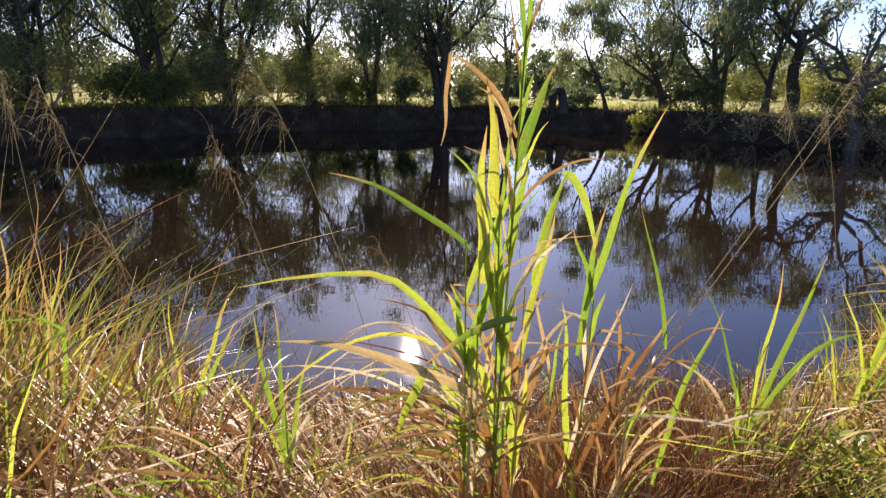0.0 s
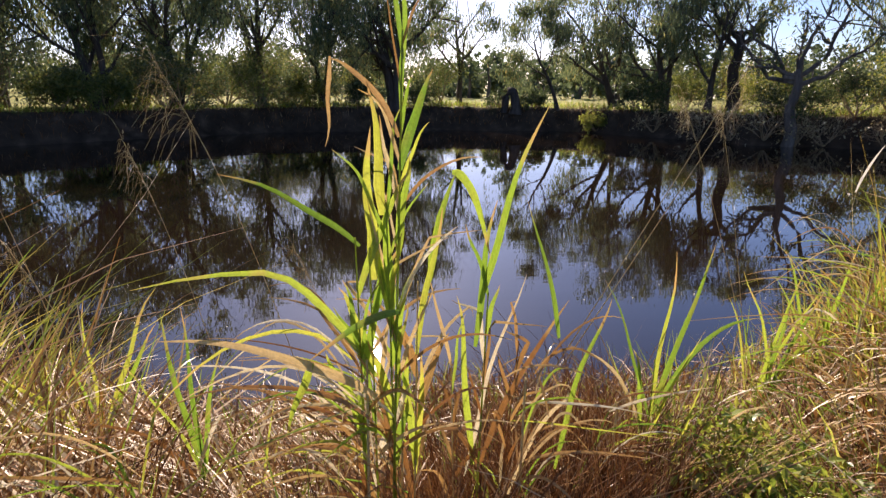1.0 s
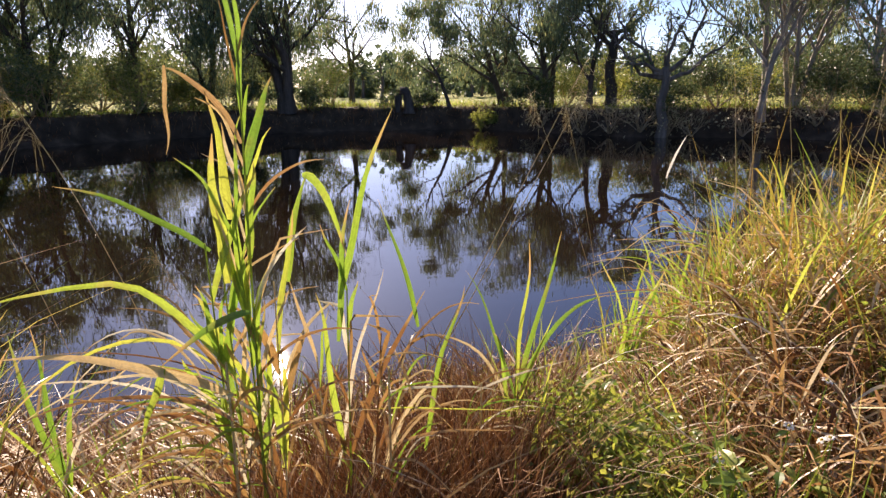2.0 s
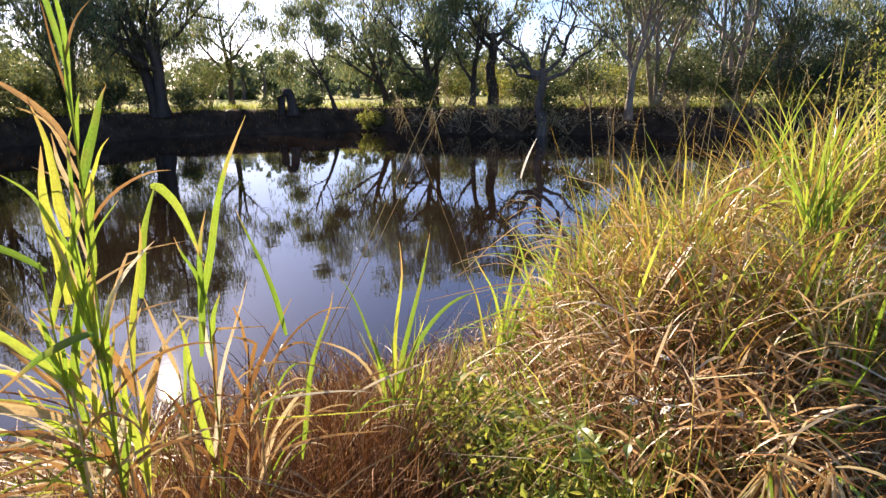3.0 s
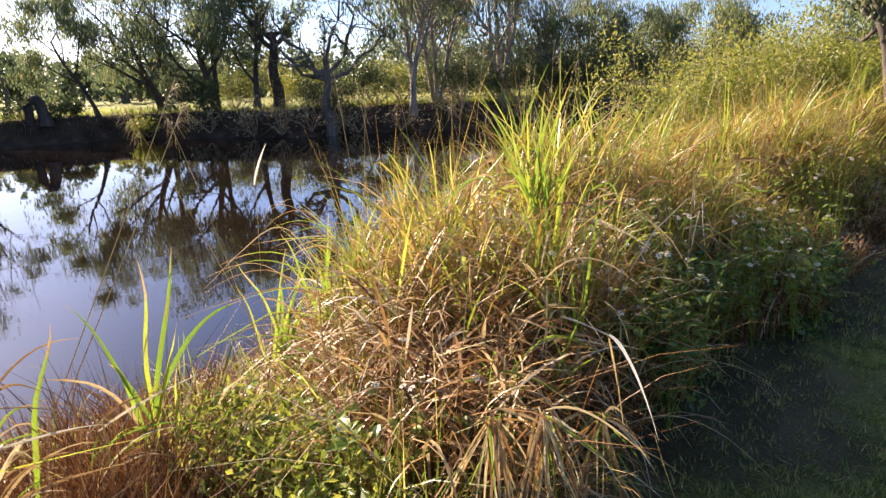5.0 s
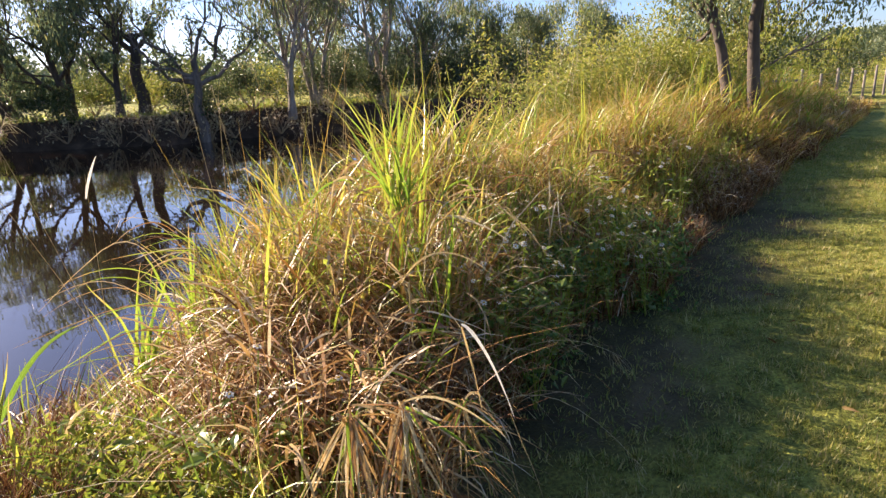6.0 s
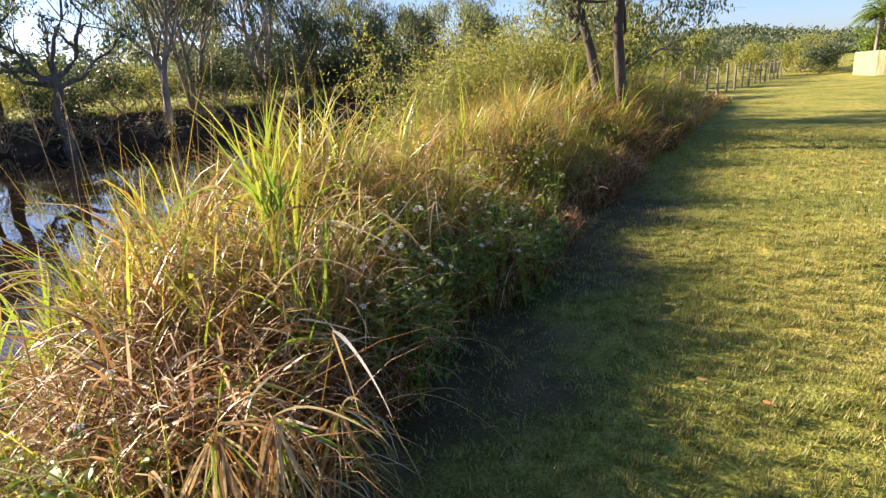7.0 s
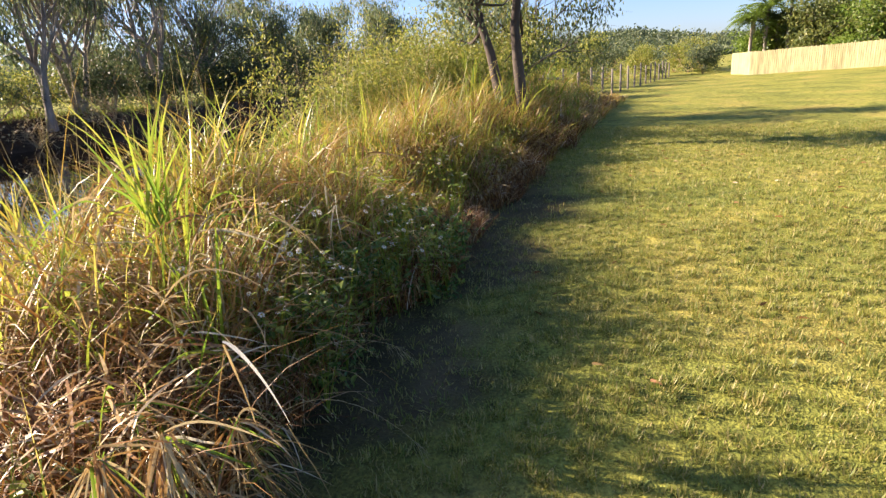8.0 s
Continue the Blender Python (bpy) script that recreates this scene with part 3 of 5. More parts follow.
# ---- distance ----
def far_woods():
    rng = np.random.RandomState(5)
    pieces, trunks = [], []
    for k in range(330):
        a = radians(rng.uniform(-75, 62))
        r = rng.uniform(48, 95)
        x, y = r * math.sin(a), r * math.cos(a) + 2
        if x > 24 and y < 16 + 0.25 * x:
            continue
        h = rng.uniform(1.6, 5.2) * (0.7 + r / 220)
        z = float(ground_z(x, y))
        m = 9
        c = np.stack([rng.normal(0, h * 0.26, m), rng.normal(0, h * 0.26, m), rng.uniform(0.12, 0.95, m) * h], 1)
        at = c[rng.randint(0, m, 240)] + rng.normal(0, h * 0.085, (240, 3)) + np.array([x, y, z])
        pieces.append(leaf_cards(rng, at, 0.5, 0.18, 0.35))
        trunks.append(([(x, y, z - 0.1), (x + 0.1, y, z + h * 0.3), (x - 0.1, y, z + h * 0.8)], [0.16, 0.12, 0.04]))
    ob = new("distant_woods", mesh_of("distant_woods", *joined(pieces), FARLEAF))
    tagged(ob, "hazy belt of woodland beyond the field", "woods", kind="stuff")
    ob = new("distant_trunks", mesh_of("distant_trunks", *tubes(trunks, 5), BARK))
    tagged(ob, "far tree trunks under the woodland belt", "woods", kind="stuff")


far_woods()


def ridge(x, y):
    """Height of the wooded hill."""
    a = np.arctan2(y + 0.3, x - 1.4)
    top = 6.3 + 1.6 * np.sin(a * 9 + 1.2) + 1.0 * np.sin(a * 31) + 1.5 * smooth01((a + 0.1) / 0.35)
    top = top * (1 - 0.35 * smooth01((-a - 0.02) / 0.12))
    r = np.hypot(x - 1.4, y + 0.3)
    return -1.5 + top * smooth01((r - 150) / 130)


def build_hill():
    rs, an = np.linspace(150, 330, 26), np.linspace(-0.5, 0.75, 80)
    r, a = np.meshgrid(rs, an, indexing="ij")
    x, y = 1.4 + r * np.cos(a), -0.3 + r * np.sin(a)
    n = len(an)
    i, j = np.meshgrid(np.arange(len(rs) - 1), np.arange(n - 1), indexing="ij")
    q = (i * n + j).ravel()
    tagged(new("hill", mesh_of("hill", np.stack([x, y, ridge(x, y)], -1).reshape(-1, 3), np.stack([q, q + n, q + n + 1, q + 1], 1), TURF, True)),
           "low hill under dense bushland", "hill", kind="structure")
    rng = np.random.RandomState(8)
    pieces = []
    for k in range(1500):
        rr, aa = rng.uniform(155, 300), rng.uniform(-0.32, 0.5)
        cx, cy = 1.4 + rr * math.cos(aa), -0.3 + rr * math.sin(aa)
        cz = float(ridge(np.array(cx), np.array(cy)))
        s = rng.uniform(1.2, 2.6)
        at = rng.normal(0, 1, (42, 3)) * np.array([s * 0.5, s * 0.5, s * 0.4]) + np.array([cx, cy, cz + s * 0.7])
        pieces.append(leaf_cards(rng, at, 1.1, 0.38, 0.2))
    tagged(new("hill_bushland", mesh_of("hill_bushland", *joined(pieces), FARLEAF)), "grey-green bushland covering the hill", "woods", kind="stuff")


build_hill()


# ---- long grass on the near bank ----
def lawn_edge(x):
    return 1.20 + 0.10 * np.sin(x * 1.9) + 0.07 * np.sin(x * 4.3 + 1) + 0.02 * smooth01((x - 3) / 3) - 0.016 * np.maximum(0, x - 9)


def sward_height(x, y):
    """How tall the long grass stands at a place."""
    u = np.clip((y - lawn_edge(x)) / (near_edge(x) - lawn_edge(x)), 0, 1)
    low = 0.62 - 0.42 * u
    left = 0.35 * smooth01((0.35 - x) / 0.9) * (1 - 0.5 * u)
    tall = 0.42 + 0.48 * smooth01(u / (0.22 + 0.26 * smooth01((x - 3.8) / 1.5))) + 0.18 * smooth01((u - 0.2) / 0.3) - 0.16 * smooth01((x - 4) / 2) + 0.12 * smooth01((x - 8.0) / 3) - 0.22 * smooth01((u - 0.6) / 0.4)
    t = smooth01((x - 2.32) / 1.3)
    lumps = 1 + 0.16 * np.sin(x * 2.1 + y * 1.3) + 0.12 * np.sin(x * 4.7 - y * 2.9) + 0.2 * t * np.sin(x * 6.3 + 2 * np.sin(y * 3.1)) * np.sin(y * 5.3 + x * 1.4)
    return (low * (1 - t) + left + tall * t) * lumps


def scatter(rng, n, x0, x1, u0=0.0, u1=1.0, clumps=0, tight=0.05):
    x = rng.uniform(x0, x1, n)
    u = rng.uniform(u0, u1, n)
    if clumps:
        cx, cu = rng.uniform(x0, x1, clumps), rng.uniform(u0, u1, clumps)
        k = rng.randint(0, clumps, n)
        x = cx[k] + rng.normal(0, tight, n)
        u = np.clip(cu[k] + rng.normal(0, tight * 0.5, n), u0, 1)
    y = lawn_edge(x) + u * (near_edge(x) - lawn_edge(x))
    return x, y


def sward(name, label, mat, seed, n, x0, x1, height=(0.6, 1.1), width=(0.005, 0.011), start=(0.05, 0.5), bend=(0.2, 1.2), u=(0, 1), clumps=0, tight=0.06,
          seg=4, head=None, power=1.3, twist=0.7, lift=0.0):
    rng = np.random.RandomState(seed)
    x, y = scatter(rng, n, x0, x1, u[0], u[1], clumps, tight)
    z = ground_z(x, y) - 0.02 + lift * rng.uniform(0, 1, n) ** 0.65 * sward_height(x, y)
    st, bd = rng.uniform(*start, n), rng.uniform(*bend, n)
    mean = st + bd * 0.45
    ln = sward_height(x, y) * rng.uniform(*height, n) / np.maximum(0.62, np.cos(np.minimum(mean, 1.3)))
    az = rng.uniform(0, 2 * math.pi, n) if head is None else rng.normal(head[0], head[1], n)
    v, f = blades(rng, np.stack([x, y, z], 1), az, ln, rng.uniform(*width, n), st, bd, seg, twist, power)
    return tagged(new(name, mesh_of(name, v, f, mat, True)), label, "grass", kind="stuff")


# low bank where the pond shows over the grass
sward("russet_thatch", "tangled russet dead grass stems on the bank", RUSSET, 301, 6800, -3.2, 2.3, (0.6, 1.1), (0.003, 0.007), (0.0, 0.6), (0.0, 0.9), clumps=160, tight=0.09)
sward("straw_thatch", "pale bent straw lying over the bank", DRY, 302, 2400, -4.0, 0.95, (0.45, 0.85), (0.006, 0.013), (0.3, 1.0), (0.5, 1.6), clumps=150, tight=0.08)
sward("broken_straw", "broken straw leaves lying every way over the bank", DRY, 307, 2300, -4.0, 0.95, (0.35, 0.9), (0.006, 0.013), (0.6, 1.7), (-0.4, 0.8), lift=0.75)
sward("broken_russet", "broken russet leaves caught among the stems", RUSSET, 308, 5200, -3.0, 2.6, (0.2, 0.6), (0.004, 0.010), (0.1, 1.2), (-0.4, 1.0), lift=0.7)
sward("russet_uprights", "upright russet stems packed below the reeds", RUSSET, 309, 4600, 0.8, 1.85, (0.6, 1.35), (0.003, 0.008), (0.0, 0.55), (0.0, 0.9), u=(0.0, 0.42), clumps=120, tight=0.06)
sward("russet_uprights_sparse", "upright russet stems among the straw", RUSSET, 310, 1600, -3.0, 0.9, (0.6, 1.05), (0.003, 0.007), (0.0, 0.4), (0.0, 0.7), u=(0.0, 0.5), clumps=110, tight=0.06)
sward("combed_straw", "pale straw blades bowed over in one direction", DRY, 303, 4600, -2.8, 0.95, (0.5, 0.95), (0.006, 0.013), (0.7, 1.3), (0.3, 0.9), u=(0, 0.75), head=(2.9, 0.6), seg=5, lift=0.6)
sward("scattered_straw", "a few pale straws among the russet stems", DRY, 327, 700, 0.9, 2.6, (0.4, 0.95), (0.004, 0.010), (0.2, 1.4), (0.2, 1.2), lift=0.5)
sward("green_bank_grass", "yellow-green grass blades among the straw", GREEN, 304, 2400, -4.0, 2.6, (0.6, 1.3), (0.005, 0.013), (0.0, 0.45), (0.1, 1.1), clumps=130, tight=0.05)
sward("left_green_grass", "yellow-green tussock grass beside the straw", TIPS, 305, 4600, -4.2, -0.45, (0.7, 1.35), (0.005, 0.013), (0.0, 0.5), (0.1, 1.2), u=(0.0, 0.7), clumps=60, tight=0.08, seg=5)
sward("waterside_stems", "brown rush stems standing at the water's edge", RUSSET, 306, 800, -3.5, 3.0, (0.7, 1.25), (0.003, 0.006), (0.0, 0.35), (0.0, 0.5), u=(0.55, 0.95), clumps=70, tight=0.04)

sward("left_green_blades", "broad fresh green blades in the tussock grass", GREEN, 329, 1500, -4.2, -0.3, (0.7, 1.4), (0.010, 0.02), (0.0, 0.45), (0.1, 1.0), u=(0.0, 0.7), clumps=55, tight=0.06, seg=5)

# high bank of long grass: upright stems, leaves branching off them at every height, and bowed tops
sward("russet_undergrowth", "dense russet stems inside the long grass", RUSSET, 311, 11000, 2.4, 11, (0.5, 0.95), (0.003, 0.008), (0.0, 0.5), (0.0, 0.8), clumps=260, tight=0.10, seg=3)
sward("russet_leaves", "withered russet leaves tangled in the long grass", RUSSET, 319, 15000, 2.3, 11, (0.10, 0.36), (0.006, 0.014), (0.3, 1.7), (0.2, 1.8), lift=0.8, clumps=480, tight=0.10, twist=1.4, seg=3)
sward("dry_leaves", "dry straw-coloured leaves tangled in the long grass", DRY, 320, 13000, 2.3, 11, (0.10, 0.40), (0.006, 0.015), (0.3, 1.6), (0.2, 2.2), u=(0.03, 1), lift=0.9, twist=1.5, clumps=520, tight=0.10, seg=3)
sward("golden_leaves", "sunlit yellow-green leaves branching off the stems", GOLD, 321, 9500, 3.1, 11, (0.10, 0.42), (0.007, 0.016), (0.05, 1.0), (0.1, 1.5), u=(0.08, 1), lift=0.92, twist=1.5, clumps=420, tight=0.09, seg=3)
sward("long_dry_grass", "long arching dry grass blades", DRY, 312, 1000, 2.3, 11, (0.6, 1.05), (0.005, 0.013), (0.0, 0.5), (0.5, 1.9), clumps=300, tight=0.10, seg=6, power=2.5)
sward("long_golden_grass", "long sunlit yellow-green grass blades", GOLD, 313, 1300, 2.6, 11, (0.7, 1.15), (0.005, 0.012), (0.0, 0.35), (0.2, 1.5), u=(0.12, 1), clumps=260, tight=0.09, seg=6, power=2.2)
sward("long_green_grass", "fresh green grass blades in the long grass", GREEN, 314, 2200, 2.6, 11, (0.7, 1.25), (0.006, 0.014), (0.0, 0.3), (0.1, 1.2), u=(0.15, 1), clumps=110, tight=0.05, seg=6, power=2.2)
sward("hanging_dead_leaves", "pale dead leaves hanging down in the long grass", DRY, 323, 4400, 2.5, 11, (0.16, 0.42), (0.006, 0.014), (0.9, 1.7), (0.5, 1.5), u=(0.0, 0.9), lift=1.0, twist=1.5, seg=5)
sward("broad_dead_leaves", "broad crinkled dead leaves drooping over the bank", DRY, 328, 700, 2.25, 4.6, (0.25, 0.55), (0.007, 0.014), (0.2, 0.9), (1.7, 2.7), u=(0.0, 0.45), lift=0.8, twist=1.0, seg=6, clumps=90, tight=0.09)
sward("upright_shoots", "upright green leaf tips above the long grass", GREEN, 324, 3000, 3.0, 11, (0.3, 0.75), (0.009, 0.018), (0.0, 0.5), (0.0, 0.9), u=(0.1, 1), lift=0.75, clumps=170, tight=0.06, seg=5)
sward("straw_culms", "straight pale culms fanning through the long grass", STRAW, 341, 1500, 2.3, 10, (0.6, 1.1), (0.004, 0.008), (0.0, 0.8), (-0.2, 0.35), clumps=90, tight=0.05)
# russet growth whose dark colour also deepens the shade along the foot
sward("russet_foot_shade", "russet stems and leaves packed along the foot of the long grass, dark also for its shade", RUSSET, 343, 8000, 2.6, 15, (0.35, 0.8), (0.006, 0.014), (0.0, 0.9), (0.0, 1.1), u=(0.0, 0.3), lift=0.2, clumps=300, tight=0.08, seg=3)
sward("golden_tips", "sunlit yellow-green leaf tips along the top of the long grass", TIPS, 344, 2800, 2.9, 12, (0.3, 0.6), (0.007, 0.015), (0.0, 0.55), (0.1, 1.3), u=(0.15, 1), lift=0.85, clumps=260, tight=0.07, seg=5)
sward("tall_stalks", "tall thin stalks standing above the long grass", GOLD, 325, 420, 2.9, 11, (1.15, 1.75), (0.005, 0.010), (0.0, 0.22), (0.0, 0.7), u=(0.3, 1), seg=6, power=2.5)
sward("overhanging_straw", "dead straw blades hanging over the lawn's edge", DRY, 315, 260, 2.6, 11, (0.5, 0.95), (0.006, 0.014), (0.2, 0.6), (0.9, 2.4), u=(0, 0.14), head=(-1.6, 0.9), seg=6, power=2)
sward("far_green_tips", "green leaf tips further along the bank", GREEN, 326, 3500, 10.5, 26, (0.3, 0.8), (0.012, 0.026), (0.0, 0.6), (0.1, 1.2), u=(0.1, 1), lift=0.7, clumps=140, tight=0.12)
sward("far_golden_grass", "long golden grass further along the bank", GOLD, 316, 7500, 10.5, 26, (0.5, 0.95), (0.012, 0.026), (0.0, 0.6), (0.2, 1.5), clumps=220, tight=0.16)
sward("far_golden_leaves", "golden leaves tangled further along the bank", GOLD, 322, 9000, 10.5, 26, (0.15, 0.5), (0.014, 0.032), (0.3, 1.5), (0.3, 1.6), lift=0.75, seg=3)
sward("far_dry_grass", "long dry grass further along the bank", DRY, 317, 6000, 10.5, 26, (0.2, 0.7), (0.012, 0.028), (0.1, 1.2), (0.4, 1.8), lift=0.6, seg=3)
sward("far_russet_grass", "russet stems along the foot of the bank", RUSSET, 318, 5500, 10.5, 26, (0.3, 0.7), (0.006, 0.014), (0.0, 0.8), (0.0, 1.2), u=(0, 0.5), lift=0.3, seg=3)


def far_bank_grass(name, seed, n, mat, length, off, label):
    """Tufts along the top of the opposite bank."""
    rng = np.random.RandomState(seed)
    x = rng.uniform(-18, 27, n)
    c = np.round(x * 1.5) * 12.9
    y = far_edge(x) + rng.uniform(*off, n)
    z = ground_z(x, y) - 0.02
    ln = rng.uniform(*length, n) * (0.55 + 0.45 * np.sin(c) ** 2)
    v, f = blades(rng, np.stack([x, y, z], 1), rng.uniform(0, 6.28, n), ln, rng.uniform(0.012, 0.03, n), rng.uniform(0, 0.6, n), rng.uniform(0.2, 1.6, n), 3)
    tagged(new(name, mesh_of(name, v, f, mat, True)), label, "grass", kind="stuff")


far_bank_grass("opposite_bank_grass", 331, 11000, GREEN, (0.12, 0.5), (1.0, 4.5), "yellow grass along the top of the opposite bank")
far_bank_grass("opposite_bank_straw", 332, 5000, RUSSET, (0.1, 0.4), (0.3, 1.6), "brown tufts hanging down the opposite mud bank")


# ---- mown lawn ----
def tuft_centres(x, y, cell, seed):
    """Distance to the nearest tuft of the turf, in cells, and a number of that tuft's own."""
    best, own = np.full(len(x), 9.0), np.zeros(len(x))
    ix, iy = np.floor(x / cell), np.floor(y / cell)
    for dx in (-1, 0, 1):
        for dy in (-1, 0, 1):
            cx, cy = ix + dx, iy + dy
            h = np.sin(cx * 127.1 + cy * 311.7 + seed) * 43758.5453
            h2 = np.sin(cx * 269.5 + cy * 183.3 + seed) * 43758.5453
            h, h2 = h - np.floor(h), h2 - np.floor(h2)
            d = np.hypot(cx + h - x / cell, cy + h2 - y / cell)
            own = np.where(d < best, h * 0.6 + h2 * 0.4, own)
            best = np.minimum(best, d)
    return best, own


def lawn_blades(name, seed, n, x0, x1, y0, length, width, mat, label, cell=0.11):
    """Turf in small tufts: blades stand taller near a tuft's middle and leave gaps between."""
    rng = np.random.RandomState(seed)
    x = rng.uniform(x0, x1, n)
    y = y0 + (lawn_edge(x) + 0.25 - y0) * rng.uniform(0, 1, n)
    d, own = tuft_centres(x, y, cell, 3.0)
    d2, own2 = tuft_centres(x, y, cell * 5.3, 8.0)
    keep = rng.uniform(0, 1, n) < 1.15 - 0.85 * smooth01((d - 0.25) / 0.5)
    keep &= rng.uniform(0, 1, n) < 0.55 + 0.6 * own2
    # blades kept sparse over the strip that has shade in its colour
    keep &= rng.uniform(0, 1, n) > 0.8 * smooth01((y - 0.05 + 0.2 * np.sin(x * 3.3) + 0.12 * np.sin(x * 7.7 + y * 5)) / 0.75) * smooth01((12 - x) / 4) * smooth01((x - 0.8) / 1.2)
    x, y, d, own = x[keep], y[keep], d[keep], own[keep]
    n = len(x)
    p = np.stack([x, y, ground_z(x, y) - 0.004], 1)
    a, t = rng.uniform(0, 2 * math.pi, n), rng.uniform(0.1, 1.2, n)
    tall = (0.45 + 0.9 * own) * (1.35 - smooth01(d / 0.7))
    ln, w = (rng.uniform(*length, n) * tall)[:, None], rng.uniform(*width, n)[:, None]
    dr = np.stack([np.sin(t) * np.cos(a), np.sin(t) * np.sin(a), np.cos(t)], 1)
    s = np.stack([-np.sin(a), np.cos(a), np.zeros(n)], 1)
    v = np.stack([p - s * w, p + s * w, p + dr * ln], 1).reshape(-1, 3)
    tagged(new(name, mesh_of(name, v, np.arange(3 * n).reshape(-1, 3), mat)), label, "grass", kind="stuff")


LAWNG = leaf_material("lawn_blade", [(0.0, (0.16, 0.22, 0.035)), (0.4, (0.295, 0.32, 0.053)), (0.75, (0.43, 0.385, 0.085)), (1.0, (0.57, 0.46, 0.19))], 0.4, 0.5)
lawn_blades("lawn_grass", 401, 330000, 2.3, 7.5, -3.6, (0.02, 0.062), (0.0022, 0.0046), LAWNG, "short mown grass, part green and part dry")
lawn_blades("further_lawn_grass", 402, 220000, 7.4, 16, -9, (0.03, 0.07), (0.0035, 0.0075), LAWNG, "short mown grass further off, part green and part dry", 0.16)
lawn_blades("nearer_lawn_grass", 403, 90000, -5, 2.4, -3.6, (0.02, 0.06), (0.003, 0.006), LAWNG, "short mown grass beside the reeds, part green and part dry")


def lawn_tufts():
    """Taller, darker tufts in the turf, and thin dry patches between."""
    rng = np.random.RandomState(405)
    n, m = 22000, 1400
    cx, cy = rng.uniform(2.6, 15, m), rng.uniform(-6, 0.9, m)
    k = rng.randint(0, m, n)
    x, y = cx[k] + rng.normal(0, 0.035, n), cy[k] + rng.normal(0, 0.035, n)
    v, f = blades(rng, np.stack([x, y, ground_z(x, y) - 0.005], 1), rng.uniform(0, 6.28, n), rng.uniform(0.03, 0.08, n), rng.uniform(0.003, 0.007, n), rng.uniform(0.2, 1.0, n), rng.uniform(0.2, 1.2, n), 2)
    tagged(new("lawn_tufts", mesh_of("lawn_tufts", v, f, LAWNTUFT)), "coarser green tufts in the mown lawn", "grass", kind="stuff")


LAWNTUFT = leaf_material("tuft_blade", [(0.0, (0.14, 0.19, 0.03)), (0.6, (0.26, 0.30, 0.05)), (1.0, (0.46, 0.42, 0.1))], 0.4, 0.5)
lawn_tufts()


# ---- single reeds and blades ----
def ribbon(base, tip, rise, width, seed, seg=9, fold=0.25, kink=0.0):
    """One grass leaf from its foot to its tip, bowed upwards by rise, with a shallow fold along its middle."""
    rng = np.random.RandomState(seed)
    b, t = np.array(base, float), np.array(tip, float)
    c = (b + t) / 2 + np.array([0, 0, rise])
    if rise >= 0:
        c[:2] = b[:2] * 0.62 + t[:2] * 0.38
    s = np.linspace(0, 1, seg + 1)[:, None]
    p = (1 - s) ** 2 * b + 2 * s * (1 - s) * c + s ** 2 * t
    # leaves wander a little, and some are kinked once
    ln = np.linalg.norm(t - b)
    p = p + ln * 0.028 * s * np.sin(s * rng.uniform(4, 9) + rng.uniform(0, 6)) * np.array([1, 0.5, 0.2])
    if rng.uniform() < kink:
        p = p + ln * np.maximum(0, s - rng.uniform(0.5, 0.8)) * np.array([rng.normal(0, 0.6), rng.normal(0, 0.3), -rng.uniform(0.3, 1.1)])
    d = np.gradient(p, axis=0)
    d /= np.linalg.norm(d, axis=1)[:, None]
    face = np.array([rng.uniform(-0.5, 0.5), -1.0, rng.uniform(0.2, 0.8)])
    turn = rng.uniform(-0.9, 0.9)
    face = face + s * np.array([turn, 0, 0])
    side = np.cross(d, face)
    side /= np.linalg.norm(side, axis=1)[:, None] + 1e-9
    nrm = np.cross(side, d)
    w = width * 0.5 * np.minimum(1, 0.45 + 3 * s) * (1 - s ** 2.6) + 0.0004
    wave = 1 + 0.08 * np.sin(s * 19 + seed)
    rows = np.stack([p - side * w * wave, p - nrm * w * fold, p + side * w], 1)
    v = rows.reshape(-1, 3)
    k = np.arange(seg) * 3
    f = np.concatenate([np.stack([k, k + 1, k + 4, k + 3], 1), np.stack([k + 1, k + 2, k + 5, k + 4], 1)])
    return v, f


def ribbon_mesh(name, base, tip, rise, width, seed, mat, seg=9):
    v, f = ribbon(base, tip, rise, width, seed, seg, 0.25, 0.35 if mat is DRYSINGLE and width < 0.016 else 0.06)
    me = mesh_of(name, v, f, mat, True)
    uv = me.uv_layers.new(name="along")
    idx = f.ravel()
    uv.data.foreach_set("uv", np.stack([(idx % 3) / 2 + (seed % 17), (idx // 3) / seg], 1).astype(np.float32).ravel())
    return me


def stem_line(base, tip, rise, n=8):
    b, t = np.array(base, float), np.array(tip, float)
    c = (b + t) / 2 + np.array([0, 0, rise])
    if rise > 0:
        c[:2] = b[:2] * 0.6 + t[:2] * 0.4
    s = np.linspace(0, 1, n + 1)[:, None]
    return (1 - s) ** 2 * b + 2 * s * (1 - s) * c + s ** 2 * t


